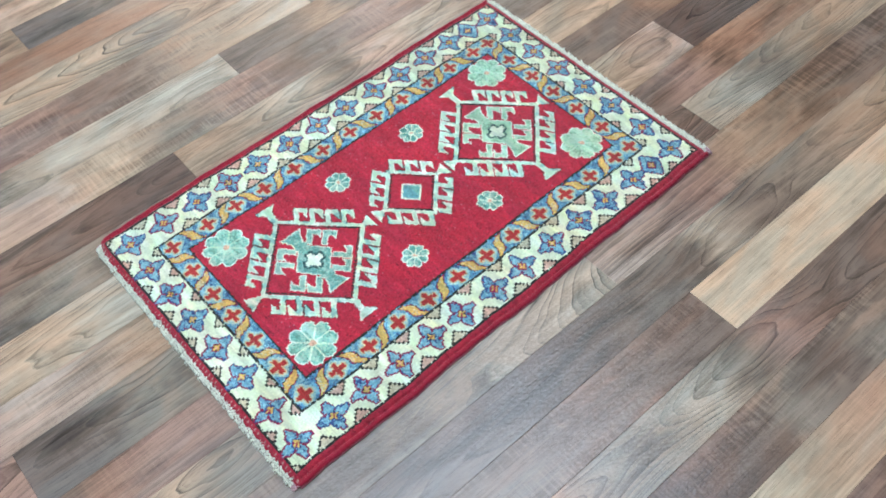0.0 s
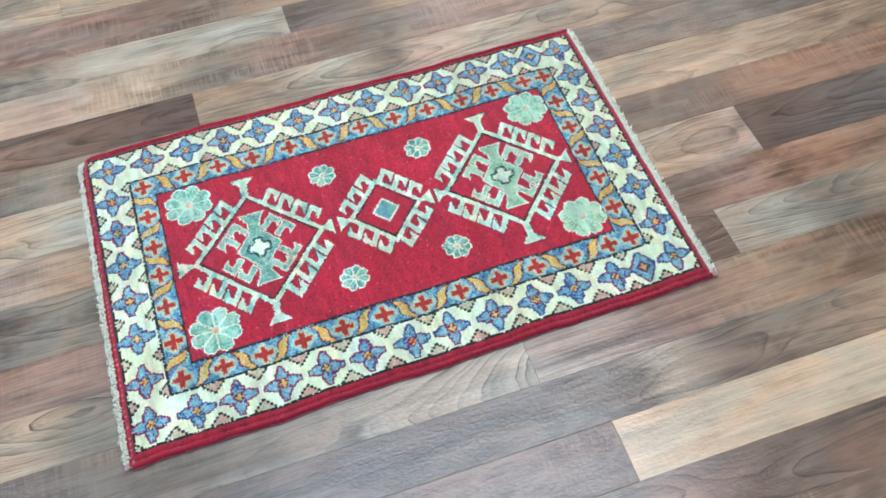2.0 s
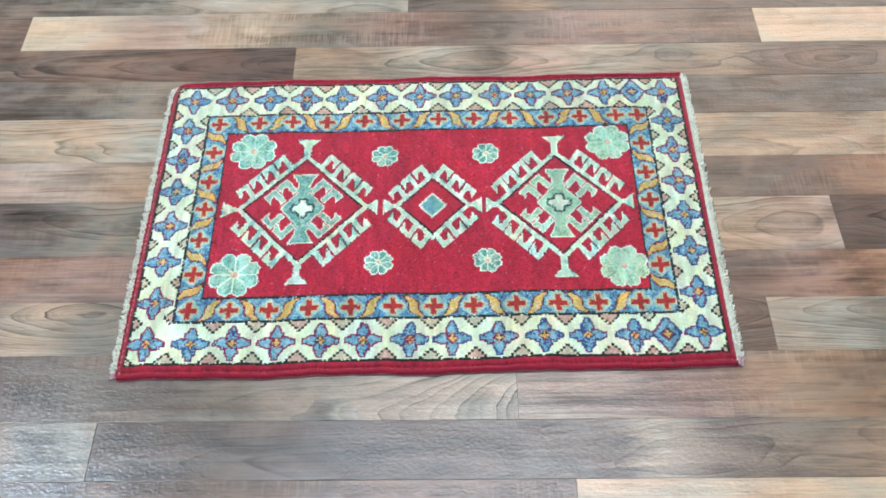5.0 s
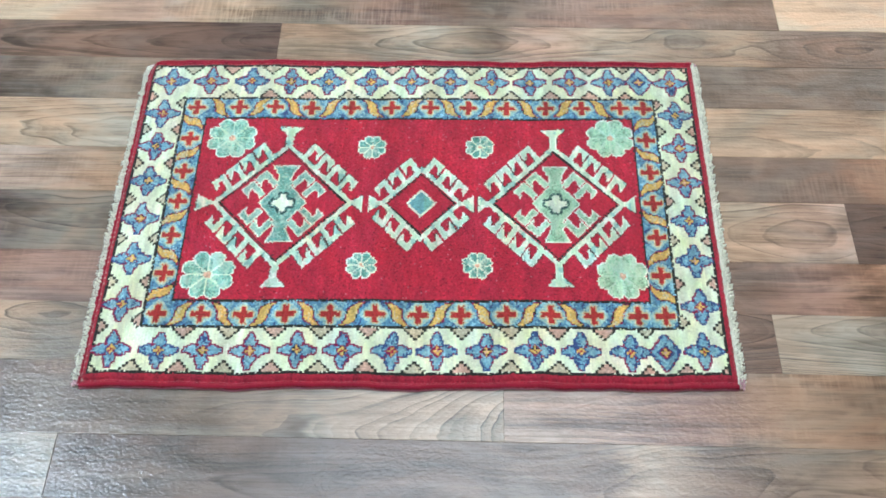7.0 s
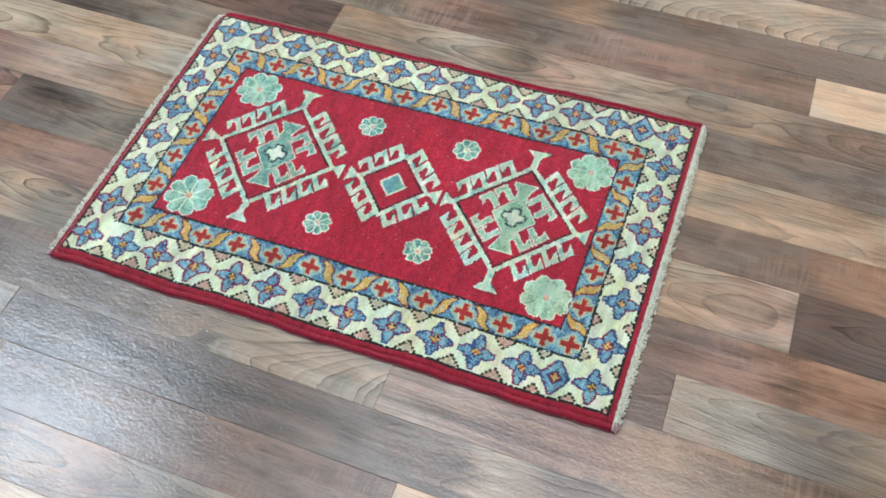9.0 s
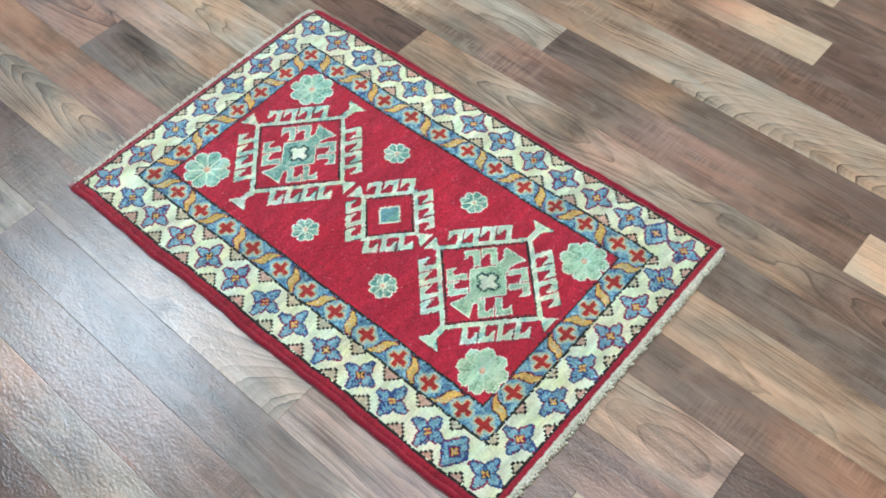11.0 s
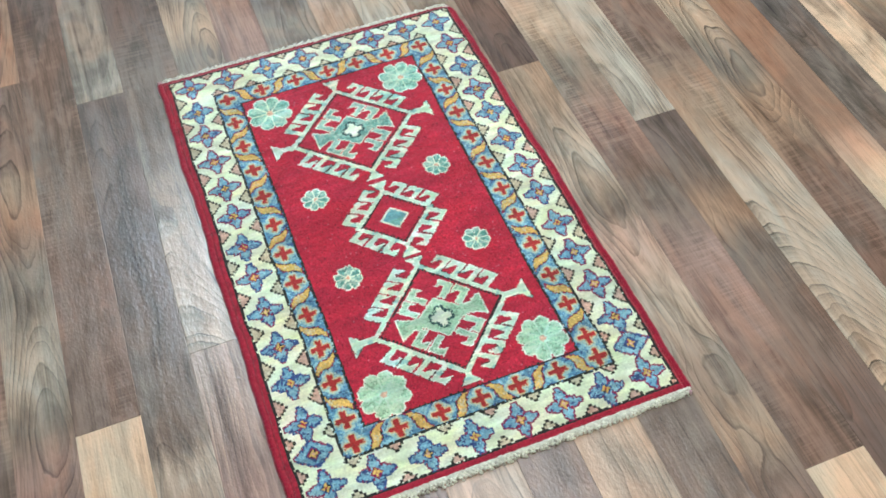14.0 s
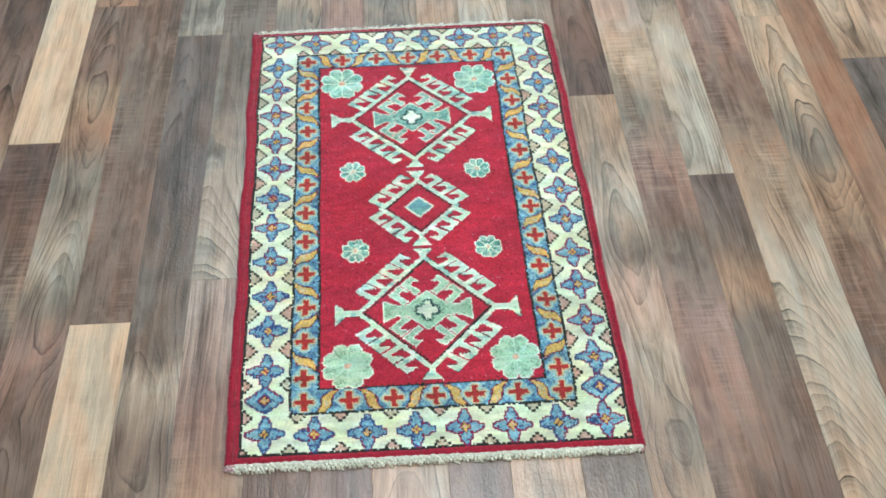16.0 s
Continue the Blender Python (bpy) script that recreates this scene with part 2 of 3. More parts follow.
# ---- room: plain walls and ceiling ----
X0, X1, Y0, Y1, T = -3.4, 3.4, -2.9, 3.1, 0.12
for name, span in (("wall_west", (X0 - T, X0, Y0 - T, Y1 + T)), ("wall_east", (X1, X1 + T, Y0 - T, Y1 + T)),
                   ("wall_south", (X0, X1, Y0 - T, Y0))):
    ob = mesh_object(name, *box_data(*span, 0.0, CEILING), WALL_PAINT)
    tagged(ob, "plain off-white painted wall round the room", "wall", kind="structure")
verts, faces = [], []
for span in ((X0, WINDOW[0], 0.0, CEILING), (WINDOW[1], X1, 0.0, CEILING), (WINDOW[0], WINDOW[1], 0.0, WINDOW[2]), (WINDOW[0], WINDOW[1], WINDOW[3], CEILING)):
    v, f = box_data(span[0], span[1], Y1, Y1 + T, span[2], span[3])
    faces += [tuple(i + len(verts) for i in g) for g in f]
    verts += v
tagged(mesh_object("wall_north", verts, faces, WALL_PAINT), "plain off-white painted wall with a wide window", "wall", kind="structure")
window = new("window_1")
tagged(window, "wide white-framed window letting in daylight", "window", kind="structure")
wx0, wx1, wz0, wz1 = WINDOW
for x0, x1, z0, z1 in ((wx0, wx1, wz0, wz0 + 0.05), (wx0, wx1, wz1 - 0.05, wz1), (wx0, wx0 + 0.05, wz0 + 0.05, wz1 - 0.05), (wx1 - 0.05, wx1, wz0 + 0.05, wz1 - 0.05),
                       (1.625, 1.675, wz0 + 0.05, wz1 - 0.05)):
    mesh_object("window_frame", *box_data(x0, x1, Y1 + 0.03, Y1 + 0.09, z0, z1), PANEL_FRAME, window)
for x0, x1 in ((wx0 + 0.05, 1.625), (1.675, wx1 - 0.05)):
    pane = mesh_object("pane", *box_data(x0, x1, Y1 + 0.055, Y1 + 0.061, wz0 + 0.05, wz1 - 0.05), GLASS, window)
    pane.visible_shadow = False
ob = mesh_object("ceiling", *box_data(X0 - T, X1 + T, Y0 - T, Y1 + T, CEILING, CEILING + 0.1), CEILING_PAINT)
tagged(ob, "plain white painted ceiling with flat light panels", "ceiling", kind="structure")


def ceiling_light(x, y, w, h, diffuser):
    top = new("ceiling_light")
    r = 0.025
    for span in ((-w, w, -h, -h + r), (-w, w, h - r, h), (-w, -w + r, -h + r, h - r), (w - r, w, -h + r, h - r)):
        mesh_object("frame", *box_data(*span, -0.035, 0.0), PANEL_FRAME, top)
    mesh_object("diffuser", *box_data(-w + r, w - r, -h + r, h - r, -0.028, -0.002), diffuser, top)
    top.location = (x, y, CEILING)
    tagged(top, "white-framed flat ceiling light panel, switched on", "ceiling light", group="ceiling lights")
    return top


for (x, y), (w, h), diffuser in zip(PANELS, PANEL_HALF, DIFFUSERS):
    ceiling_light(x, y, w, h, diffuser)


# ---- the rug ----
# Pattern plan in metres: p along the rug, q across it, one cell per knot.
K = 0.0021
NP, NQ = 210, 140                      # half counts of the knot grid
PMIN, PMAX, QMIN, QMAX = -207 * K, 208 * K, -135 * K, 133 * K      # how far the pile reaches
RUG = pose(-0.010, 0.005, 0.0, 0, 0, 0.9)

RED, CREAM, DARK = (0.448, 0.020, 0.046), (0.665, 0.742, 0.545), (0.014, 0.020, 0.018)
EDGE_RED, LINT = (0.33, 0.016, 0.036), (0.50, 0.14, 0.17)
BLUE, LIGHT_BLUE, NAVY = (0.08, 0.245, 0.385), (0.215, 0.455, 0.53), (0.03, 0.07, 0.19)
STAR_BLUE, CRIMSON = (0.135, 0.33, 0.445), (0.235, 0.012, 0.060)
YELLOW, SCARLET, TAN = (0.62, 0.40, 0.11), (0.38, 0.028, 0.025), (0.56, 0.47, 0.27)
PINK_BROWN, KHAKI, OLIVE = (0.54, 0.35, 0.27), (0.50, 0.46, 0.32), (0.07, 0.08, 0.045)
MINT, PALE, TEAL, DEEP_TEAL = (0.44, 0.66, 0.515), (0.71, 0.80, 0.665), (0.14, 0.40, 0.35), (0.025, 0.09, 0.09)
LEAF, PEACH, SEA = (0.315, 0.585, 0.395), (0.66, 0.40, 0.28), (0.12, 0.36, 0.40)
PETAL = (0.19, 0.475, 0.375)
SOFT_MINT, MID_TEAL = (0.63, 0.765, 0.62), (0.26, 0.52, 0.46)

cols, rows_n = 2 * NP, 2 * NQ
P = (np.arange(cols) - NP + 0.5) * K
Q = (np.arange(rows_n) - NQ + 0.5) * K
GP, GQ = np.meshgrid(P, Q, indexing="ij")
rng = np.random.default_rng(7)
GP = GP + K * (rng.uniform(-0.16, 0.16, GP.shape) + rng.uniform(-0.28, 0.28, (1, rows_n)))
GQ = GQ + K * (rng.uniform(-0.16, 0.16, GQ.shape) + rng.uniform(-0.28, 0.28, (cols, 1)))
colour = np.zeros((cols, rows_n, 3))
owner = np.zeros((cols, rows_n), int)
part_names = ["field"]


def soft(wide_p, wide_q):
    """Smooth random field over the knots, about unit spread, with the given widths in knots."""
    f = rng.standard_normal((cols, rows_n))
    for axis, wide in ((0, wide_p), (1, wide_q)):
        for _ in range(2):
            f = sum(np.roll(f, k, axis) for k in range(-wide, wide + 1))
    return f / f.std()


def claim(name):
    part_names.append(name)
    return len(part_names) - 1


def paint(mask, rgb, who=None):
    colour[mask] = rgb
    if who is not None:
        owner[mask] = who


def grow(mask):
    m = mask.copy()
    m[1:] |= mask[:-1]
    m[:-1] |= mask[1:]
    m[:, 1:] |= mask[:, :-1]
    m[:, :-1] |= mask[:, 1:]
    return m


def near_box(mask):
    m = mask.copy()
    for a in (-1, 0, 1):
        for b in (-1, 0, 1):
            m |= np.roll(np.roll(mask, a, 0), b, 1)
    return m


AP, AQ = np.abs(GP), np.abs(GQ)
CREAM_P, CREAM_Q = 0.4281, 0.2685
BAND_P, BAND_Q = 0.3690, 0.2010
FIELD_P, FIELD_Q = 0.3320, 0.1610
edge_id, cream_id, band_id = claim("edge_guard"), claim("main_border"), claim("inner_border")
paint(AP < 9, EDGE_RED, edge_id)
inside = (AP < CREAM_P) & (AQ < CREAM_Q)
paint(inside, CREAM, cream_id)
paint(inside & ((AP > CREAM_P - 0.0033) | (AQ > CREAM_Q - 0.0033)), DARK)
inside = (AP < BAND_P) & (AQ < BAND_Q)
paint(inside, BLUE, band_id)
speck = 0.8 * soft(1, 2) + 0.8 * rng.standard_normal(inside.shape)
paint(inside & (speck > 0.55), LIGHT_BLUE)
paint(inside & (speck < -1.55), NAVY)
paint(inside & ((AP > BAND_P - 0.0030) | (AQ > BAND_Q - 0.0030)), DARK)
inside = (AP < FIELD_P) & (AQ < FIELD_Q)
paint(inside, DARK, 0)
inside = (AP < FIELD_P - 0.0030) & (AQ < FIELD_Q - 0.0030)
paint(inside, RED, 0)
paint(inside & (rng.random(inside.shape) < 0.006), LINT)
paint(inside & (rng.random(inside.shape) < 0.035), (0.22, 0.012, 0.028))

STAR_ARM = ((0.0, 0.0056), (0.0088, 0.0056), (0.0098, 0.0078), (0.0148, 0.0078), (0.0154, 0.0056), (0.0194, 0.0054), (0.0200, 0.0032), (0.0248, 0.0030), (0.0260, 0.0))


star_speck = 0.8 * soft(1, 2) + 0.8 * rng.standard_normal(GP.shape)


def star(p, q, narrow=False):
    who = claim("star_motif")
    ap, aq = np.abs(GP - p), np.abs(GQ - q)
    if narrow:
        body = ap / 0.0195 + aq / 0.0265 < 1
    else:
        reach, half = zip(*STAR_ARM)
        body = (aq < np.interp(ap, reach, half)) | (ap < np.interp(aq, reach, half))
    ring = near_box(body) & ~body
    paint(ring, CRIMSON, who)
    paint(body, STAR_BLUE, who)
    paint(body & (star_speck > 0.5), LIGHT_BLUE)
    paint(body & (star_speck < -1.7), NAVY)
    if rng.random() < 0.45:
        paint(ring & (star_speck < 0.2), NAVY)
    rim = body & grow(~body)
    paint(rim & (rng.random(body.shape) < 0.22), NAVY)
    far = ap + aq
    if narrow:
        paint(body & (far > 0.008) & (far < 0.012), NAVY)
    paint(far < 0.0095, NAVY if rng.random() < 0.4 else CRIMSON)
    paint(far < 0.0070, YELLOW)
    paint((far < 0.0072) & (ap > 0.0018) & (aq > 0.0018), DARK if rng.random() < 0.5 else CRIMSON)
    paint((ap < 0.0016) & (aq < 0.0016), PEACH if rng.random() < 0.6 else SCARLET)


def triangle(p, q, dp, dq, size=6):
    """A stepped triangle whose base lies at (p, q) and which points along (dp, dq)."""
    who = claim("triangle_motif")
    along = np.floor(((GP - p) * dp + (GQ - q) * dq) / K + 0.5)
    side = np.abs(np.rint(((GP - p) * dq - (GQ - q) * dp) / K))
    step = along // 2 + side // 2
    body = (along >= 0) & (step < (size + 1) // 2) & (AP < CREAM_P - 0.002) & (AQ < CREAM_Q - 0.002)
    paint(body, DARK, who)
    inner = body & (step < (size + 1) // 2 - 1)
    paint(inner, PINK_BROWN if rng.random() < 0.6 else KHAKI, who)
    paint(body & ~inner & (rng.random(body.shape) < 0.3), OLIVE)


FRONT = [-0.4018, -0.3377, -0.2777, -0.2147, -0.1517, -0.0907, -0.0237, 0.0370, 0.1036, 0.1692, 0.2308, 0.2975, 0.3441, 0.3960]
BACK = [-0.3963, -0.3333, -0.2683, -0.2058, -0.1453, -0.0778, -0.0134, 0.0482, 0.1140, 0.1750, 0.2380, 0.3000, 0.3480, 0.3980]
SIDE = [0.1693, 0.1053, 0.0400, -0.0270, -0.0945, -0.1670]
for line, q, turn in ((FRONT, -0.2345, 1), (BACK, 0.2350, -1)):
    for k, p in enumerate(line):
        star(p, q, narrow=(k == 12))
    gaps = [(a + b) / 2 for a, b in zip(line, line[1:])]
    for k, p in enumerate(gaps):
        small = 6 if k >= 11 else 7
        triangle(p, turn * -(CREAM_Q - 0.0050), 0, turn, small)
        if abs(p) < BAND_P - 0.01:
            triangle(p, turn * -(BAND_Q + 0.0015), 0, -turn, small)
for turn in (1, -1):
    for q in SIDE:
        star(turn * 0.3995, q)
    col = [0.235] + SIDE + [-0.2345]
    for a, b in zip(col, col[1:]):
        q = (a + b) / 2
        triangle(turn * (CREAM_P - 0.0050), q, -turn, 0)
        if abs(q) < BAND_Q - 0.01:
            triangle(turn * (BAND_P + 0.0015), q, turn, 0)
    for q in (1, -1):
        triangle(turn * (CREAM_P - 0.0050), q * (CREAM_Q - 0.0050), -turn, 0, 4)
        triangle(turn * (BAND_P + 0.0015), q * (BAND_Q - 0.010), turn, 0, 6)


in_band = (AP < BAND_P - 0.0032) & (AQ < BAND_Q - 0.0032) & ((AP > FIELD_P) | (AQ > FIELD_Q))


def cross(p, q):
    who = claim("cross_motif")
    ap, aq = np.abs(GP - p), np.abs(GQ - q)
    body = (ap < 0.0136) & (aq < 0.0037) | (aq < 0.0136) & (ap < 0.0037)
    rim = grow(body) & ~body
    halo = grow(grow(grow(body))) & ~grow(body)
    paint(halo & in_band & (owner == band_id), (0.27, 0.48, 0.47), who)
    paint(halo & in_band & (rng.random(halo.shape) < 0.3), (0.40, 0.54, 0.48))
    paint(rim & in_band, TAN, who)
    paint(body & in_band, SCARLET, who)


def squiggle(p, q, slope, along_p):
    """A yellow S-shaped leaf across the band."""
    who = claim("leaf_motif")
    a, b = (GP - p, GQ - q) if along_p else (GQ - q, GP - p)
    f = np.clip(b / 0.0165, -1, 1)
    mid = slope * 0.0105 * f ** 3 + slope * 0.002 * f
    half = 0.0062 - 0.0030 * f ** 4
    d = np.abs(a - mid)
    ok = (np.abs(b) < 0.0185) & in_band & (owner == band_id)
    paint(ok & (d < half + 0.0025), CRIMSON, who)
    paint(ok & (d < half + 0.0025) & (rng.random(d.shape) < 0.4), DARK)
    ok &= np.abs(b) < 0.0165
    paint(ok & (d < half), YELLOW, who)
    paint(ok & (d < half) & (star_speck > 0.8), TAN)


CROSS_FRONT = [-0.3489, -0.2889, -0.2299, -0.1719, -0.1109, -0.0488, 0.0105, 0.0690, 0.1315, 0.1930, 0.2515, 0.3125, 0.3500]
CROSS_BACK = [-0.3482, -0.2812, -0.2252, -0.1677, -0.1052, -0.0427, 0.0178, 0.0773, 0.1368, 0.1980, 0.2545, 0.3145, 0.3505]
CROSS_SIDE = [0.1195, 0.0585, 0.0040, -0.0550, -0.1175]
LEAF_FRONT = [-0.3169, -0.2589, -0.2029, -0.1409, -0.0808, -0.0188, 0.0398, 0.1002, 0.1620, 0.2206, 0.2852]
LEAF_BACK = [-0.3122, -0.2492, -0.1957, -0.1382, -0.0727, -0.0102, 0.0473, 0.1089, 0.1685, 0.2270, 0.2825]
LEAF_SIDE = [0.1535, 0.0895, 0.0325, -0.0250, -0.0865, -0.1490]
for p in CROSS_FRONT:
    cross(p, -0.1805)
for p in CROSS_BACK:
    cross(p, 0.1815)
for turn in (1, -1):
    for q in CROSS_SIDE:
        cross(turn * 0.3500, q)
for k, p in enumerate(LEAF_FRONT):
    squiggle(p, -0.1805, 1 if k % 2 == 0 else -1, True)
for k, p in enumerate(LEAF_BACK):
    squiggle(p, 0.1815, -1 if k % 2 == 0 else 1, True)
for k, q in enumerate(LEAF_SIDE):
    squiggle(-0.3505, q, 1 if k % 2 else -1, False)
    squiggle(0.3505, q, -1 if k % 2 else 1, False)


def rosette(p, q, radius, fill, rim, vein):
    who = claim("rosette_motif")
    dp, dq = GP - p, GQ - q
    r = np.hypot(dp, dq)
    lobe = np.abs(np.sin(4 * np.arctan2(dq, dp)))
    edge = radius * (0.77 + 0.23 * lobe ** 0.55)
    body = r < edge
    paint(body, fill, who)
    paint(body & (star_speck > 0.3), tuple(0.7 * c + 0.3 * d for c, d in zip(fill, rim)))
    paint(body & (star_speck < -1.0), tuple(0.7 * c for c in fill))
    across = r * np.abs(np.sin(np.arctan2(dq, dp) * 4)) / 4
    paint(body & (across < 0.030 * radius + 0.0002) & (r > 0.004), vein)
    paint(body & grow(~body), rim)
    paint(r < 0.13 * radius + 0.0022, vein)
    paint(r < 0.13 * radius, PEACH)


rosette(-0.2850, 0.1205, 0.0390, PETAL, PALE, MINT)
rosette(-0.2885, -0.1190, 0.0395, PETAL, PALE, SOFT_MINT)
rosette(0.2945, 0.1225, 0.0375, LEAF, PALE, MINT)
rosette(0.2955, -0.1185, 0.0380, LEAF, PALE, MINT)
for p, q in ((-0.0690, 0.1045), (0.0950, 0.1050), (-0.0727, -0.1045), (0.0915, -0.1030)):
    rosette(p, q, 0.0228, (0.10, 0.35, 0.29), PALE, SOFT_MINT)


def hook_mask(dp, dq, a, b, starts, reach, arm, thick, lean=0.008):
    """Hooks on the four sides of a rhomb; each leans out from its side and bends towards the long axis."""
    s = np.hypot(a, b)
    # along: from the vertex on q to the vertex on p; out: away from the side
    along = np.abs(dp) * a / s - (np.abs(dq) - b) * b / s
    out = np.abs(dp) * b / s + (np.abs(dq) - b) * a / s
    m = np.zeros(dp.shape, bool)
    for k in starts:
        x = along - k + lean * out / reach
        m |= (np.abs(x) < thick) & (out > 0) & (out < reach)
        m |= (x > -thick) & (x < arm) & (out < reach) & (out > reach - 2.0 * thick)
        m |= (x > arm - 0.0130) & (x < arm) & (out < reach) & (out > reach - 0.60 * reach + 1.15 * (arm - x))
    return m


def flare(x, w, start, neck, end, thin, wide):
    """A stem from start that widens into a foot at its end; x runs along it, w across."""
    half = np.where(x < neck, thin, thin + (wide - thin) * np.clip((x - neck) / (end - neck), 0, 1) ** 1.3)
    return (x >= start) & (x < end) & (np.abs(w) < half)


def mint_fill(mask, who, pale=0.5):
    paint(mask, MINT, who)
    rim = mask & grow(~mask)
    paint(rim, SOFT_MINT)
    shade = soft(1, 2)
    paint(mask & (shade < -1.3), MID_TEAL)
    paint(mask & (shade > 1.0), PALE)
    # shade round the mint, painted as broken dark knots in the red for depth
    outer = grow(mask) & ~mask & (owner == 0)
    paint(outer & (shade < 0.1), (0.17, 0.028, 0.034))
    paint(outer & (shade < -0.9), (0.07, 0.06, 0.055))


def medallion(p, q, a, b, starts, reach, ends, big, fill, core):
    who = claim("medallion")
    dp, dq = GP - p, GQ - q
    s = np.abs(dp) / a + np.abs(dq) / b
    width = 0.0068 * np.hypot(a, b) / (a * b)
    m = (s >= 1) & (s < 1 + width)
    lift = 0.002
    m |= hook_mask(dp, dq, a + lift, b + lift, starts, reach, 0.0188, 0.0042)
    for turn, end in zip((-1, 1), ends):
        m |= flare(turn * dp, dq, a, a + 0.28 * end, a + end, 0.0034, 0.0155)
    if big:
        m |= flare(np.abs(dq), dp, b, b + 0.023, b + 0.040, 0.0052, 0.0195)
    m &= owner == 0
    mint_fill(m, who)
    inner = s < 1
    paint(inner, RED, who)
    dotted = (s >= 1 - 0.0040 * np.hypot(a, b) / (a * b)) & inner
    paint(dotted & ((np.arange(cols)[:, None] + np.arange(rows_n)[None, :]) % 4 < 3), DARK)
    if big:
        body = np.abs(dp) * 1.20 + np.abs(dq) < 0.043
        bar = flare(np.abs(dq), dp, 0.0, 0.044, 0.067, 0.0098, 0.0205)
        hooks = hook_mask(dp, dq, 0.040, 0.044, (0.018, 0.044), 0.0315, 0.0190, 0.0055, 0.004)
        m = body | bar | hooks
        paint(m, fill, who)
        paint(hooks & ~body & ~bar, tuple(0.6 * x + 0.4 * y for x, y in zip(fill, MINT)))
        paint(m & (star_speck > 0.4), tuple(0.75 * x + 0.25 * y for x, y in zip(fill, PALE)))
        paint(m & (star_speck < -1.1), tuple(0.72 * x for x in fill))
        paint(m & grow(~m), PALE)
        far = np.abs(dp) + np.abs(dq)
        white = (np.abs(dp) < 0.0048) & (np.abs(dq) < 0.0150) | (np.abs(dq) < 0.0048) & (np.abs(dp) < 0.0150) | (far < 0.0135)
        paint(near_box(grow(white)) & (rng.random(white.shape) < 0.85), core)
        paint(white, PALE)
    else:
        d = np.abs(dp) / 0.0225 + np.abs(dq) / 0.0245
        paint(d < 1, PALE)
        paint(d < 0.82, SEA)
        paint((d < 0.82) & (dp > 0.004), TEAL)


medallion(-0.1955, 0.0015, 0.0955, 0.1005, (0.033, 0.0595, 0.086, 0.1125), 0.0335, (0.031, 0.0225), True, TEAL, DEEP_TEAL)
medallion(0.2070, 0.0015, 0.0935, 0.0975, (0.032, 0.0575, 0.083, 0.1085), 0.0330, (0.0205, 0.0235), True, LEAF, DEEP_TEAL)
medallion(0.0085, 0.0018, 0.0525, 0.0555, (0.006, 0.033, 0.060), 0.0300, (0.0245, 0.0250), False, SEA, DEEP_TEAL)

# overcast stitches show as paler ticks in the red of the first end
bite = (P < PMIN + 1.6 * K)[:, None] & (np.arange(rows_n) % 4 < 1)[None, :] & (soft(1, 1) > -0.4)
paint(bite, (0.42, 0.22, 0.20))

# slow shifts of dye from row to row, and each knot a little different
colour *= 1 + np.where(colour[:, :, 1:2] > 0.5, 0.06, 0.15) * rng.standard_normal((cols, rows_n, 1))
colour *= 1 + 0.055 * soft(1, 3)[:, :, None] + 0.06 * soft(2, 12)[:, :, None] + 0.04 * soft(12, 12)[:, :, None]
colour *= 1 + 0.03 * rng.standard_normal((cols, 1, 1))
colour *= 1 + np.array((0.02, -0.015, -0.03)) * soft(5, 8)[:, :, None]
# undyed wool varies from white to yellowish green
undyed = (colour[:, :, 1] > 0.6)[:, :, None]
colour *= np.where(undyed, 1 + np.array((0.020, 0.008, 0.050)) * (soft(3, 6) + 0.8 * soft(1, 2))[:, :, None], 1.0)
colour = np.clip(colour, 0.005, 0.9)


def lie(p, q):
    """Where a point of the plan lies on the floor, with the rug's slight skew and waviness."""
    u = p + (p + 0.428) / 0.856 * (0.0004 + 0.0128 * q / 0.54)
    v = q + (0.0012 * math.sin(p * 23.0 + 1.0) + 0.0006 * math.sin(p * 57.0 + 2.0) + 0.0004 * math.sin(p * 131.0)) * (q / 0.27) + 0.0016 * q / 0.27 * (0.5 - p)
    h = 0.0082 + 0.0015 * noise.noise(Vector((p * 14, q * 14, 0.3))) + 0.0007 * noise.noise(Vector((p * 4, q * 4, 2.0)))
    # one corner is trimmed round
    trim = max(0.0, 1 - (p - PMIN) / 0.035) * max(0.0, 1 - (QMAX - q) / 0.035)
    u, v = u + 0.007 * trim ** 2, v - 0.006 * trim ** 2
    brink = min(p - PMIN, PMAX - p, q - QMIN, QMAX - q)
    groove = min(q - QMIN, QMAX - q)
    return u, v, h - 0.0035 * max(0.0, 1 - brink / 0.007) ** 2 - 0.0040 * math.exp(-((groove - 0.0064) / 0.0014) ** 2)


rug = new("rug")
rug.matrix_world = RUG
tagged(rug, "small red hand-knotted wool rug with geometric medallions lying on wood floor", "rug")

corner = {}
for i in range(cols + 1):
    for j in range(rows_n + 1):
        u, v, h = lie((i - NP) * K, (j - NQ) * K)
        corner[i, j] = (u + random.uniform(-0.0003, 0.0003), v + random.uniform(-0.0003, 0.0003), h + random.uniform(-0.0003, 0.0002))
cells = [[] for _ in part_names]
for i in range(cols):
    for j in range(rows_n):
        if PMIN < P[i] < PMAX and QMIN < Q[j] < QMAX:
            cells[owner[i, j]].append((i, j))
PART_LABELS = {"field": "plain madder-red wool pile field", "edge_guard": "dark red wool edge stripe", "main_border": "cream wool main border",
               "inner_border": "narrow blue wool inner border", "medallion": "mint-green hooked diamond medallion"}
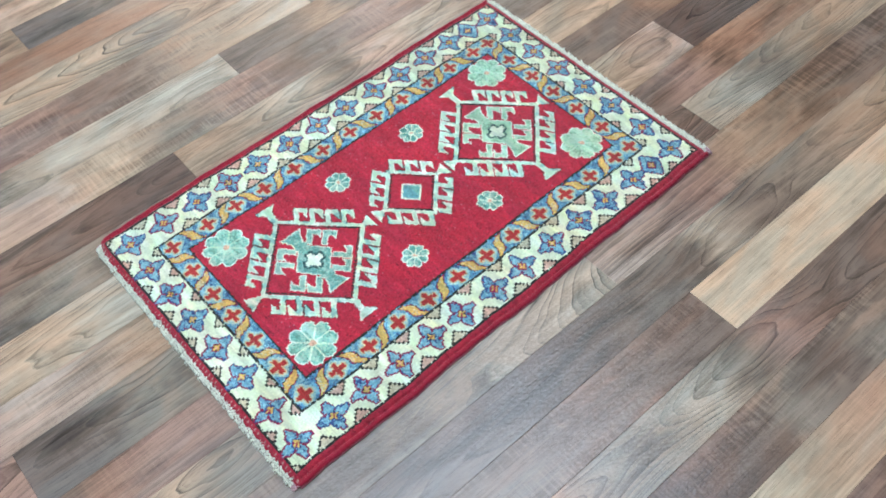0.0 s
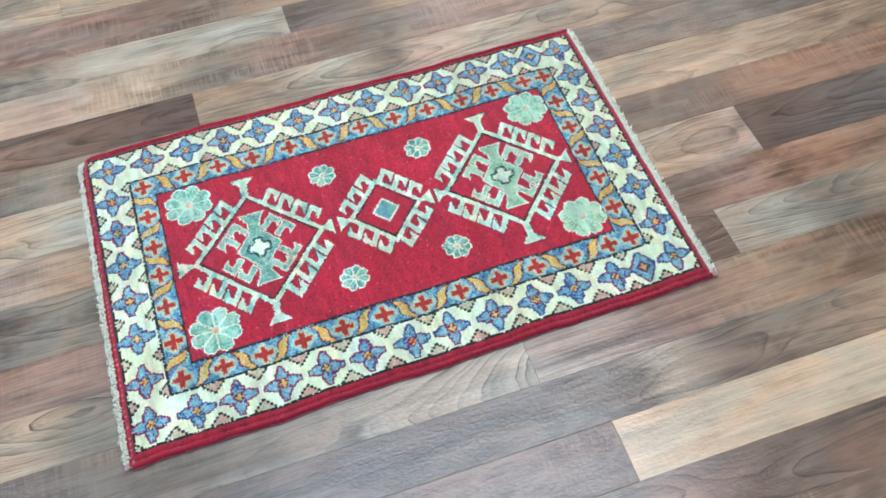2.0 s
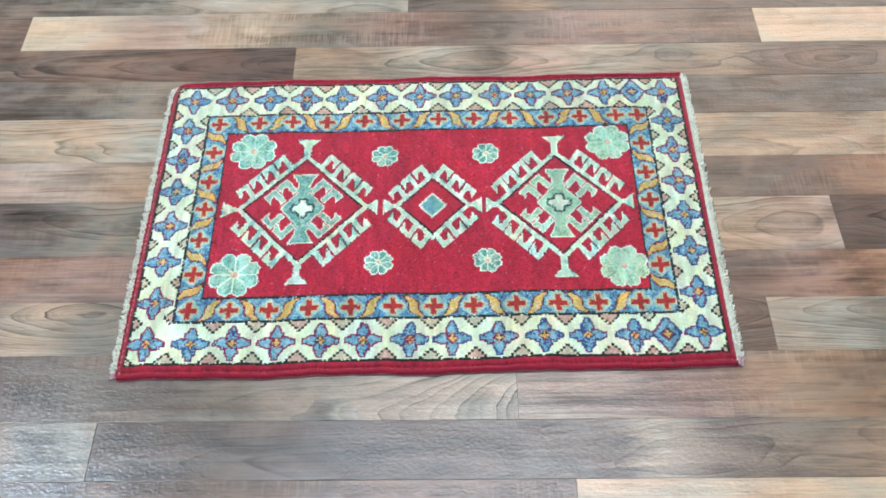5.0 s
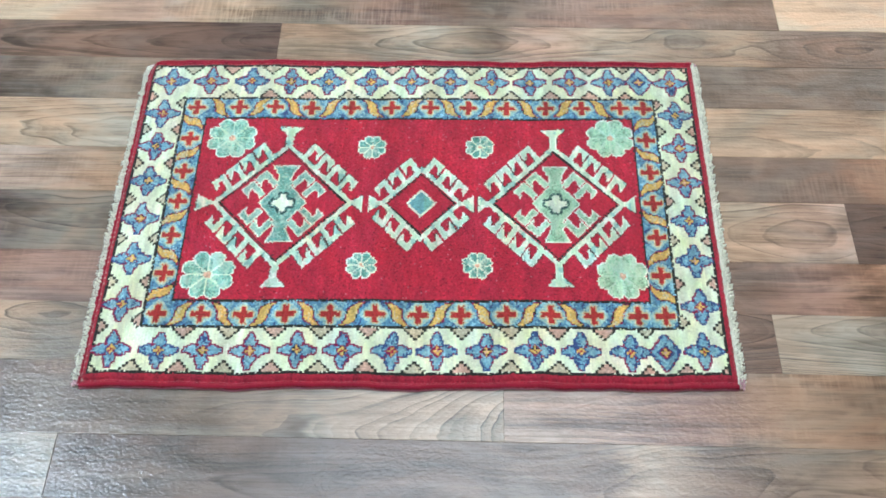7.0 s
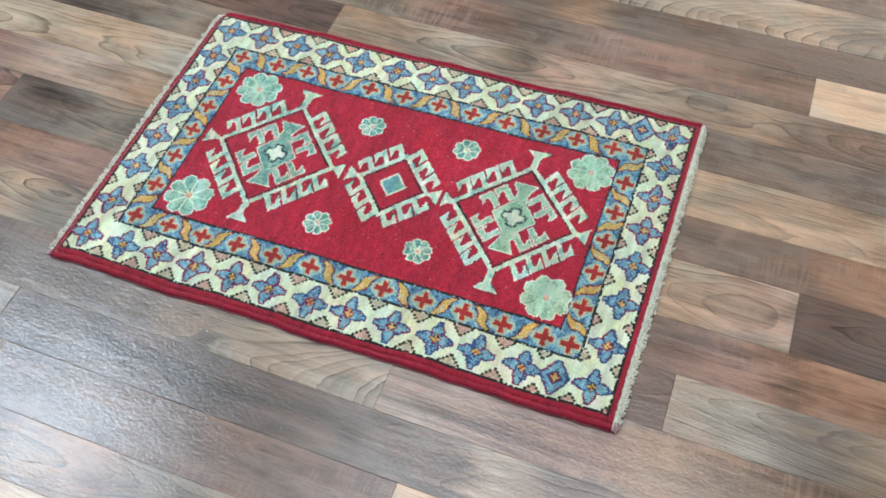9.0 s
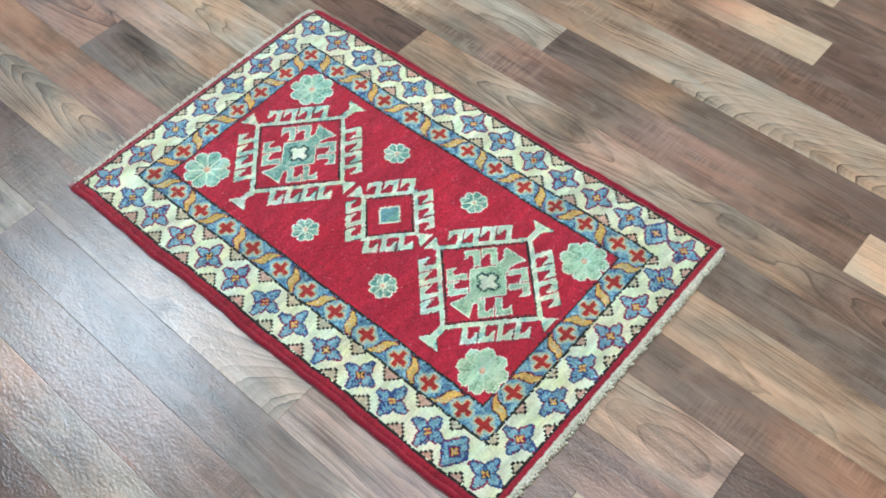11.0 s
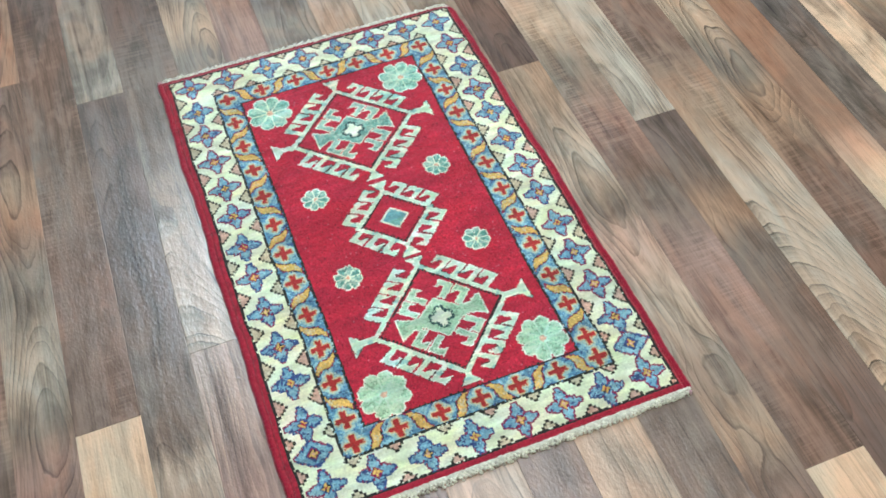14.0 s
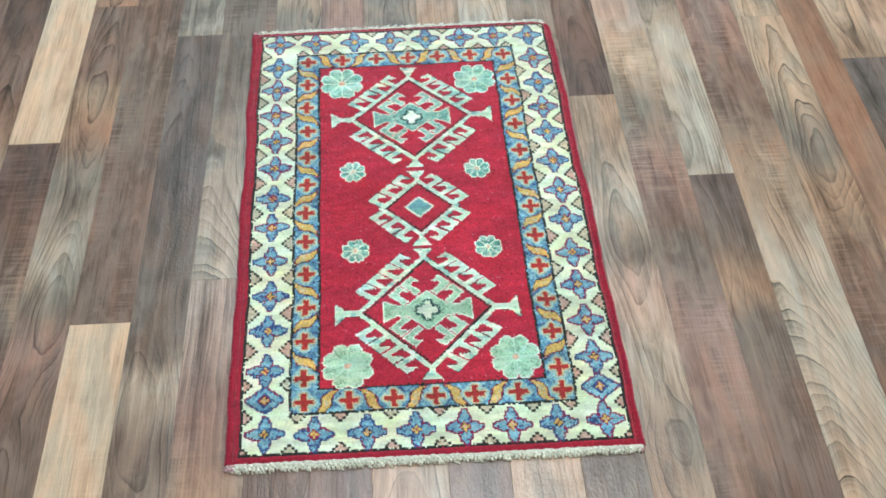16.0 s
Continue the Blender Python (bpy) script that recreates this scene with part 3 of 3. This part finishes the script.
for who, name in enumerate(part_names):
    if not cells[who]:
        continue
    index, verts, faces, tint = {}, [], [], []
    for i, j in cells[who]:
        ring = []
        for key in ((i, j), (i + 1, j), (i + 1, j + 1), (i, j + 1)):
            if key not in index:
                index[key] = len(verts)
                verts.append(corner[key])
            ring.append(index[key])
        mid = [sum(verts[k][c] for k in ring) / 4 for c in range(3)]
        verts.append((mid[0] + random.uniform(-0.0003, 0.0003), mid[1] + random.uniform(-0.0003, 0.0003), mid[2] + random.uniform(0.0002, 0.0013)))
        top = len(verts) - 1
        for k in range(4):
            faces.append((ring[k], ring[(k + 1) % 4], top))
        tint.extend([(*colour[i, j], 1.0)] * 4)
    ob = mesh_object(name, verts, faces, PILE, rug, smooth=True)
    layer = ob.data.attributes.new("knot", "FLOAT_COLOR", "FACE")
    layer.data.foreach_set("color", np.array(tint).ravel())
    if name in PART_LABELS:
        tagged(ob, PART_LABELS[name])

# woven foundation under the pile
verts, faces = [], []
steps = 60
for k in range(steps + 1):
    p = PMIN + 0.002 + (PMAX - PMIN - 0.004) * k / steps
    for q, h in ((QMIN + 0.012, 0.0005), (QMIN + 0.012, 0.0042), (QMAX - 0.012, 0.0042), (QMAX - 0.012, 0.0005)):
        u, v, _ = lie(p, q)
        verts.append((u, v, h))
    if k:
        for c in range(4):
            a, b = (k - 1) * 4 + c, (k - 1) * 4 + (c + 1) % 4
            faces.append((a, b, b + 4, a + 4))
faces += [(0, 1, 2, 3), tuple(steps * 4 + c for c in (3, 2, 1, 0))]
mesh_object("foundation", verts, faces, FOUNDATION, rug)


def cord(name, path, radius, material, parent, sides=8, squash=1.0, wobble=0.0):
    """A rounded cord along a path of points."""
    verts, faces = [], []
    for k, c in enumerate(path):
        a, b = Vector(path[max(k - 1, 0)]), Vector(path[min(k + 1, len(path) - 1)])
        t = (b - a).normalized()
        side = t.cross(Vector((0, 0, 1))).normalized()
        up = side.cross(t)
        r = radius * (1 + wobble * random.uniform(-1, 1))
        for s in range(sides):
            w = 2 * math.pi * s / sides
            verts.append(tuple(Vector(c) + side * (r * math.cos(w)) + up * (r * squash * math.sin(w))))
        if k:
            for s in range(sides):
                i, j = (k - 1) * sides + s, (k - 1) * sides + (s + 1) % sides
                faces.append((i, j, j + sides, i + sides))
    faces.append(tuple(reversed(range(sides))))
    faces.append(tuple(range(len(verts) - sides, len(verts))))
    return mesh_object(name, verts, faces, material, parent, smooth=True)


# overcast selvedges along both long sides: a thick cord above, a thinner dark one below it
for turn in (1, -1):
    path, low = [], []
    for k in range(561):
        p = PMIN + (PMAX - PMIN) * k / 560
        u, v, _ = lie(p, QMAX if turn > 0 else QMIN)
        sway = 0.0006 * math.sin(p * 31 + turn)
        path.append((u, v - turn * 0.0006 + sway, 0.0046))
        low.append((u, v + turn * 0.0024 + sway, 0.0020))
    tagged(cord("selvedge", path, 0.0036, SELVEDGE, rug, wobble=0.17), "dark red overcast wool edge cord")
    cord("under_cord", low, 0.0016, SELVEDGE_UNDER, rug, 6, wobble=0.12)

# flat woven ends and short knotted fringes
for turn in (1, -1):
    path = []
    for k in range(181):
        q = QMIN + (QMAX - QMIN) * k / 180
        u, v, _ = lie(PMAX + 0.0015 if turn > 0 else PMIN - 0.0015, q)
        path.append((u, v, 0.0034))
    cord("end_band", path, 0.0034 if turn > 0 else 0.0026, COTTON if turn > 0 else SELVEDGE, rug, 8, 1.0, 0.28)


def tassel_mesh(seed, length, thick, curl):
    """A short bundle of cotton warps: twisted strands, lumpy where they are knotted."""
    rnd = random.Random(seed)
    verts, faces = [], []
    for strand in range(2):
        y0 = (strand - 0.5) * 1.3 * thick
        bend, lift = rnd.uniform(-curl, curl), rnd.uniform(0.0, 0.0016)
        reach = length * rnd.uniform(0.75, 1.15)
        n = len(verts)
        steps = 7
        for k in range(steps + 1):
            f = k / steps
            r = thick * (0.68 + 0.52 * math.sin(f * 11 + strand * 3 + seed)) * (0.8 if k == steps else 1.0)
            c = (f * reach, y0 * (1 + 0.5 * f) + bend * f * f + 0.3 * thick * math.sin(f * 13 + strand * 2.1), 0.0020 + lift + 0.0014 * math.sin(f * 3.0) + 0.3 * thick * math.cos(f * 13 + strand * 2.1) - 0.0008 * f)
            for s in range(5):
                w = 2 * math.pi * s / 5
                verts.append((c[0], c[1] + r * math.cos(w), max(0.0003, c[2] + r * math.sin(w))))
            if k:
                for s in range(5):
                    i, j = n + (k - 1) * 5 + s, n + (k - 1) * 5 + (s + 1) % 5
                    faces.append((i, j, j + 5, i + 5))
        faces.append(tuple(range(n + steps * 5, n + steps * 5 + 5)))
    me = bpy.data.meshes.new("tassel")
    me.from_pydata(verts, [], faces)
    me.polygons.foreach_set("use_smooth", [True] * len(me.polygons))
    return me


def fringe(turn, length, count, lean, spread, thick, curl):
    kinds = []
    for s in range(10):
        me = tassel_mesh(s + (20 if turn > 0 else 0), length, thick, curl)
        me.materials.append(COTTON)
        kinds.append(me)
    pink = tassel_mesh(99, length, thick, curl)
    pink.materials.append(COTTON_PINK)
    for k in range(count):
        q = QMIN + (QMAX - QMIN) * (k + 0.5) / count
        u, v, _ = lie(PMAX if turn > 0 else PMIN, q)
        stained = k in (0, 1, count - 1)
        ob = new("tassel", pink if stained else random.choice(kinds))
        ob.parent = rug
        angle = (0 if turn > 0 else math.pi) + lean + random.uniform(-spread, spread)
        ob.matrix_local = Matrix.LocRotScale((u + turn * 0.0012, v, random.uniform(0.0002, 0.0009)), Euler((0, 0, angle)), Vector((random.uniform(0.88, 1.1), 1, random.uniform(0.9, 1.35))))


fringe(1, 0.0100, 104, -0.35, 0.10, 0.0027, 0.0010)
fringe(-1, 0.0112, 126, 0.25, 0.06, 0.0017, 0.0008)


# ---- the laminate floor ----
LINES = [-0.694, -0.606, -0.522, -0.433, -0.350, -0.249, -0.161, -0.078, 0.025, 0.108, 0.204, 0.292, 0.374, 0.465, 0.543, 0.650, 0.743, 0.820, 0.907]
WIDTHS = (0.083, 0.101, 0.088)
PLANK = 1.342
SUNK = -0.009

# wood tones
CREAM_W, PEACH_W, BEIGE, TAN_W = (0.55, 0.44, 0.338), (0.45, 0.315, 0.245), (0.375, 0.295, 0.23), (0.30, 0.222, 0.168)
BROWN, RUST, ROSE, UMBER = (0.182, 0.130, 0.109), (0.275, 0.171, 0.125), (0.260, 0.182, 0.160), (0.115, 0.082, 0.073)
SLATE, GREY, PALE_GREY, SMOKE = (0.137, 0.117, 0.111), (0.212, 0.184, 0.159), (0.354, 0.318, 0.274), (0.168, 0.138, 0.121)
PALE_ROSE = (0.39, 0.303, 0.262)

floor = mesh_object("floor", *box_data(X0, X1, Y0, Y1, -0.03, SUNK), painted("subfloor", (0.12, 0.1, 0.08)))
tagged(floor, "mixed brown and grey wood-look laminate strip floor with satin finish", "floor", kind="structure")


def plank_data(x0, x1, y0, y1, tones, feel, lay):
    """A strip with eased edges; tones: (x, rgb), feel: (x, (figure, ripple, streak)) along it;
    lay: (x, rings a metre from there on, heart line across, bow)."""
    count = max(2, int((x1 - x0) / 0.025))
    g, e = 0.00012, 0.0004
    prof = ((y0 + g, SUNK), (y0 + g, -e), (y0 + g + e, 0.0), (y1 - g - e, 0.0), (y1 - g, -e), (y1 - g, SUNK))
    xs = [x0 + g] + [x0 + g + e] + [x0 + (x1 - x0) * k / count for k in range(1, count)] + [x1 - g - e] + [x1 - g]
    verts, faces, tint, sense, side, grain = [], [], [], [], [], []
    run, last = 0.0, xs[0]
    for k, x in enumerate(xs):
        endcap = k in (0, len(xs) - 1)
        slope, heart, bow = course(lay, x)
        run += (x - last) * slope
        last = x
        for y, z in prof:
            verts.append((x, y, min(z, -e) if endcap else z))
            tint.append(blend(tones, x))
            sense.append(blend(feel, x))
            side.append((2 * y - y0 - y1) / (y1 - y0))
            grain.append((run, heart, bow))
        if k:
            for c in range(5):
                a = (k - 1) * 6 + c
                faces.append((a, a + 6, a + 7, a + 1))
    n = len(verts)
    faces += [tuple(range(6)), tuple(range(n - 1, n - 7, -1))]
    return verts, faces, tint, sense, side, grain


def course(lay, x):
    """Slope, heart line and bow of the growth rings at x; slopes turn over a few centimetres, the rest glides."""
    slope = lay[0][1]
    for (xa, a, *_), (xb, b, *_) in zip(lay, lay[1:]):
        f = min(1.0, max(0.0, (x - xb) / 0.05 + 0.5))
        slope += (b - a) * f
    return (slope, *blend([(x, (h, w)) for x, _, h, w in lay], x)[:2])


def blend(stops, x):
    if x <= stops[0][0]:
        return (*stops[0][1], 1.0)
    for (xa, a), (xb, b) in zip(stops, stops[1:]):
        if x <= xb:
            f = (x - xa) / (xb - xa)
            f = f * f * (3 - 2 * f)
            return (*[p + (q - p) * f for p, q in zip(a, b)], 1.0)
    return (*stops[-1][1], 1.0)


def finish(ob, tint, sense, side, grain):
    for name, values in (("tone", tint), ("figure", sense)):
        layer = ob.data.attributes.new(name, "FLOAT_COLOR", "POINT")
        layer.data.foreach_set("color", np.array(values).ravel())
    ob.data.attributes.new("across", "FLOAT", "POINT").data.foreach_set("value", side)
    ob.data.attributes.new("grain", "FLOAT_VECTOR", "POINT").data.foreach_set("vector", np.array(grain).ravel())


def plank(x0, x1, row, tones, feel, lay):
    y0, y1 = LINES[row], LINES[row + 1]
    verts, faces, *print_of = plank_data(x0, x1, y0, y1, tones, feel, lay)
    ob = mesh_object("plank", verts, faces, LAMINATE, floor)
    finish(ob, *print_of)
    return ob


PLAIN, FLAME, SAWN, CLOUDY, CALM = (0.5, 0.30, 0.7), (0.84, 0.12, 0.8), (0.22, 1.2, 0.7), (0.40, 0.35, 1.1), (0.15, 0.15, 0.3)
ARCHED = (1.12, 0.0, 0.55)
STRAIGHT = [(0, 3, 1.6, 3.0)]
# for each strip row: where a plank starts, its tone and feel along x, and the course of its growth rings
ROWS = {}
ROWS[-1] = [(-1.0, [(-0.6, UMBER), (-0.3, BROWN), (-0.1, TAN_W), (0.02, (0.48, 0.39, 0.30)), (0.3, PEACH_W)], [(0, FLAME), (0.02, CALM)], [(-0.6, -8, 0.3, 2.6)]), (0.342, [(0.4, BEIGE), (0.9, TAN_W)], [(0, FLAME)])]
ROWS[0] = [(-1.53, [(-0.9, CREAM_W), (-0.4, CREAM_W)], [(0, CALM)], STRAIGHT), (-0.187, [(-0.1, UMBER), (0.06, BROWN), (0.14, (0.24, 0.195, 0.165)), (0.25, BROWN), (0.32, (0.25, 0.20, 0.17)), (0.5, BROWN)], [(0, SAWN)], STRAIGHT)]
ROWS[1] = [(-0.55, [(-0.5, BROWN), (-0.36, BROWN), (-0.30, TAN_W), (-0.2, RUST), (-0.1, GREY), (0.08, PALE_GREY), (0.15, GREY), (0.23, ROSE), (0.33, BROWN), (0.7, BROWN)], [(0, FLAME)],
            [(-0.55, -13.2, 0.1, 4.2), (-0.308, 12, 0.12, 4.2), (-0.04, -18, 0.35, 3.6), (0.19, 12, 0.28, 3.6), (0.34, -8.4, -0.3, 2.6), (0.6, 8.4, -0.4, 2.6)])]
ROWS[2] = [(-1.155, [(-0.8, UMBER), (-0.55, BROWN), (-0.3, SMOKE), (-0.1, BROWN), (0.15, BROWN)], [(0, SAWN)], STRAIGHT), (0.187, [(0.2, CREAM_W), (0.5, CREAM_W), (0.9, PEACH_W)], [(0, CALM)], STRAIGHT)]
ROWS[3] = [(-1.796, [(-0.9, BROWN), (-0.6, GREY), (-0.47, (0.27, 0.24, 0.21))], [(0, CLOUDY)], [(-0.9, 8.4, 0.2, 3.0)]),
           (-0.454, [(-0.4, SLATE), (-0.1, SLATE), (0.18, SMOKE), (0.24, SMOKE), (0.29, PALE_GREY), (0.40, SMOKE), (0.5, GREY), (0.7, TAN_W)], [(0, PLAIN), (0.2, CLOUDY), (0.3, FLAME)],
            [(-0.454, -7.2, -0.6, 2.4), (0.0, 7.2, -0.55, 2.4), (0.14, -9.6, -0.6, 2.2), (0.34, 9.6, -0.3, 2.4), (0.5, -8.4, 0.2, 2.4)])]
ROWS[4] = [(-1.225, [(-0.7, UMBER), (-0.45, SMOKE), (-0.2, GREY), (-0.1, PALE_GREY), (0.1, PALE_GREY)], [(-0.5, SAWN), (-0.3, PLAIN), (-0.22, ARCHED)],
            [(-0.8, -3.6, -0.7, 2.6), (-0.25, -7.2, -0.7, 2.6), (-0.10, -22.1, -0.8, 2.2), (0.0, -35.7, -0.85, 2.2)]),
           (0.117, [(0.15, PALE_ROSE), (0.35, ROSE), (0.5, TAN_W), (0.58, (0.22, 0.155, 0.115)), (0.9, BROWN)], [(0.3, FLAME), (0.5, SAWN)], [(0.15, 2.4, 1.5, 1.7), (0.6, 4.8, 1.3, 1.7)])]
ROWS[5] = [(-0.855, [(-0.7, GREY), (-0.58, BEIGE), (-0.49, GREY), (-0.42, GREY), (0.3, BROWN)], [(0, ARCHED)], [(-0.855, -17, 0.45, 4.2), (-0.485, 14, 0.48, 4.2)]),
           (0.487, [(0.5, PALE_GREY), (0.58, PALE_GREY), (0.68, GREY), (0.8, TAN_W), (0.95, BEIGE)], [(0, ARCHED)], [(0.49, -15, 0.5, 5.0), (0.88, 14, 0.5, 5.0)])]
ROWS[6] = [(-1.40, [(-0.8, RUST), (-0.5, ROSE), (0, BROWN)], [(0, PLAIN)], STRAIGHT), (-0.06, [(0.45, BROWN), (0.55, ROSE), (0.65, RUST), (0.8, RUST)], [(0, CLOUDY)], [(0.4, 6, 0.9, 2.4)])]
ROWS[7] = [(-0.717, [(-0.65, SLATE), (-0.5, GREY), (0.2, BROWN), (0.45, BEIGE), (0.6, PALE_ROSE)], [(-0.6, CLOUDY), (-0.5, FLAME), (0.3, FLAME)],
            [(-0.717, -6, 0.3, 2.6), (-0.3, 7.2, 0.2, 2.6), (0.3, -10.8, -0.1, 2.6), (0.555, 12, -0.1, 2.6)]), (0.625, [(0.65, UMBER), (0.9, SLATE)], [(0, FLAME)], [(0.63, -8.4, 0.3, 2.6)])]
ROWS[8] = [(-1.45, [(-0.8, ROSE), (-0.65, PALE_ROSE), (-0.45, TAN_W)], [(0, PLAIN)], STRAIGHT), (-0.11, [(0.4, SMOKE), (0.6, BROWN), (0.7, RUST), (0.9, RUST)], [(0, SAWN)], STRAIGHT)]
ROWS[9] = [(-1.26, [(-0.8, BEIGE), (-0.6, BEIGE), (-0.45, PALE_GREY)], [(0, FLAME)], [(-0.9, 8.4, -0.5, 2.6), (-0.66, -12, -0.4, 2.4), (-0.3, 7.2, -0.4, 2.4)]),
           (0.08, [(0.4, BEIGE), (0.6, BEIGE), (0.9, TAN_W)], [(0, FLAME)], [(0.3, 6, -0.9, 2.4), (0.72, -6, -0.7, 2.4)])]
ROWS[10] = [(-1.30, [(-0.8, SLATE), (-0.5, GREY)], [(0, CLOUDY)], STRAIGHT), (0.04, [(0.4, SMOKE), (0.6, SMOKE), (0.9, SLATE)], [(0, CLOUDY)], STRAIGHT)]
ROWS[11] = [(-1.592, [(-0.9, SMOKE), (-0.6, BROWN), (-0.3, UMBER)], [(0, FLAME)], [(-0.9, -8.4, -0.1, 2.6)]),
            (-0.25, [(-0.2, TAN_W), (0.02, PALE_GREY), (0.10, GREY), (0.17, PALE_ROSE), (0.3, PALE_GREY), (0.42, GREY), (0.52, TAN_W), (0.6, BROWN), (0.9, UMBER)], [(-0.2, PLAIN), (0.0, FLAME)],
             [(-0.25, 4.8, 0.3, 2.6), (-0.12, -10.8, 0.1, 2.6), (0.098, 10.8, 0.1, 2.6), (0.36, -22.1, 0.2, 2.4), (0.433, 13.2, 0.15, 2.4), (0.55, -10.8, 0.0, 2.6), (0.72, 9.6, 0.0, 2.6)])]
ROWS[12] = [(-2.095, [(-0.9, BROWN), (-0.77, BROWN)], [(0, PLAIN)], STRAIGHT), (-0.753, [(-0.7, CREAM_W), (-0.5, PALE_ROSE), (-0.35, BEIGE), (-0.2, GREY), (-0.05, ROSE), (0.1, SMOKE), (0.25, ROSE), (0.5, BROWN)], [(-0.6, CALM), (-0.3, SAWN)], STRAIGHT), (0.589, [(0.6, CREAM_W), (1.0, PEACH_W)], [(0, CALM)], STRAIGHT)]
ROWS[13] = [(-1.392, [(-0.8, SMOKE), (-0.6, GREY), (-0.35, PALE_GREY), (-0.1, PALE_GREY)], [(-0.5, CLOUDY), (-0.3, FLAME)], [(-0.9, 8.4, 0.4, 2.4), (-0.35, -7.2, -0.8, 2.4), (-0.12, 8.4, -0.8, 2.4)]),
            (-0.05, [(0, SLATE), (0.10, SMOKE), (0.17, TAN_W), (0.25, SMOKE), (0.4, BROWN), (0.6, UMBER)], [(0, PLAIN)], [(-0.05, -8.4, -0.95, 2.2), (0.07, 8.4, -0.95, 2.2), (0.24, -9.6, -0.95, 2.2), (0.40, 8.4, -0.9, 2.2)])]
ROWS[14] = [(-1.0, [(-0.8, RUST), (-0.5, ROSE), (-0.25, BROWN), (0.0, TAN_W), (0.15, PALE_GREY), (0.35, PALE_GREY), (0.55, BEIGE), (0.65, GREY)], [(-0.1, SAWN), (0.15, ARCHED)],
             [(-0.6, -3, -0.8, 2.6), (0.05, -8.4, -0.8, 2.4), (0.2, -32.3, -0.9, 2.2)]), (0.72, [(0.8, TAN_W), (1.0, GREY)], [(0, FLAME)])]
ROWS[15] = [(-1.7, [(-0.9, GREY), (-0.6, PALE_GREY), (-0.45, BEIGE)], [(0, FLAME)], [(-0.9, -8.4, 0.2, 2.6)]),
            (-0.45, [(-0.4, BEIGE), (-0.25, BEIGE), (-0.12, GREY), (0.0, TAN_W), (0.2, BROWN), (0.6, UMBER)], [(0, ARCHED), (0.15, SAWN)], [(-0.45, -12, 0.3, 2.6), (-0.03, 22.1, 0.2, 2.6), (0.1, -6, -0.3, 2.6)])]
ROWS[16] = [(-1.0, [(-0.8, ROSE), (-0.4, RUST), (-0.1, RUST), (0.08, RUST), (0.14, PEACH_W), (0.22, CREAM_W)], [(0, CALM)], STRAIGHT), (0.345, [(0.4, UMBER), (0.7, BROWN)], [(0, PLAIN)])]
ROWS[17] = [(-1.66, [(-0.9, PEACH_W), (-0.5, BEIGE), (-0.35, TAN_W)], [(0, FLAME)]), (-0.32, [(-0.28, SLATE), (0.0, SMOKE), (0.3, BROWN), (0.6, UMBER)], [(0, CLOUDY)])]
ROWS[18] = [(-1.25, [(-0.6, TAN_W), (-0.3, PEACH_W), (-0.1, CREAM_W)], [(0, CLOUDY)], STRAIGHT), (0.30, [(0.4, BROWN), (0.8, UMBER)], [(0, PLAIN)])]
ROWS[19] = [(-0.7, [(-0.5, GREY), (-0.2, TAN_W), (0.0, UMBER), (0.4, BROWN)], [(0, FLAME)])]
MORE = [CREAM_W, BEIGE, TAN_W, BROWN, RUST, ROSE, UMBER, SLATE, GREY, PALE_GREY, SMOKE, BROWN, SMOKE]
FEELS = [PLAIN, FLAME, SAWN, CLOUDY]
dice = random.Random(31)


def made_up(x0):
    a, b = dice.choice(MORE), dice.choice(MORE)
    return (x0, [(x0 + 0.3, a), (x0 + 1.0, b)], [(x0, dice.choice(FEELS))])


def any_lay(x0):
    """A likely course of rings: hearts a hand's length apart, their tips turning about."""
    way, x, lay = dice.choice((-1, 1)), x0, []
    while x < x0 + PLANK:
        lay.append((x, way * dice.uniform(6, 13), dice.uniform(-0.6, 0.6), dice.uniform(2.2, 2.8)))
        x += dice.uniform(0.15, 0.5)
        way = -way
    return lay


# further strips out to the walls
below, above = [], []
while LINES[0] - sum(below) - 0.1 > Y0:
    below.append(WIDTHS[len(below) % 3])
while LINES[-1] + sum(above) + 0.1 < Y1:
    above.append(WIDTHS[len(above) % 3])
shift = len(below)
y = LINES[0]
for w in below:
    y -= w
    LINES.insert(0, y)
for w in above:
    LINES.append(LINES[-1] + w)
LINES[0], LINES[-1] = Y0, Y1
rest_verts, rest_faces, rest_print = [], [], [[], [], [], []]
for row in range(len(LINES) - 1):
    planks = list(ROWS.get(row - shift, []))
    if not planks:
        x = X0 - dice.uniform(0, PLANK)
        planks = [made_up(x + k * PLANK) for k in range(7)]
    while planks[0][0] > X0:
        planks.insert(0, made_up(planks[0][0] - PLANK))
    while planks[-1][0] + PLANK < X1:
        planks.append(made_up(planks[-1][0] + PLANK))
    for k, (x0, tones, feel, *lay) in enumerate(planks):
        x1 = planks[k + 1][0] if k + 1 < len(planks) else X1
        lay = lay[0] if lay else any_lay(x0)
        x0, x1 = max(x0, X0), min(x1, X1)
        if x1 - x0 < 0.01:
            continue
        if x1 > -1.9 and x0 < 1.9 and -1.3 < LINES[row] < 1.6:
            plank(x0, x1, row, tones, feel, lay)
        else:
            verts, faces, *print_of = plank_data(x0, x1, LINES[row], LINES[row + 1], tones, feel, lay)
            n = len(rest_verts)
            rest_verts += verts
            rest_faces += [tuple(i + n for i in f) for f in faces]
            for have, more in zip(rest_print, print_of):
                have += more
ob = mesh_object("far_planks", rest_verts, rest_faces, LAMINATE, floor)
finish(ob, *rest_print)
tagged(ob, "further strips of the same laminate floor", kind="stuff")
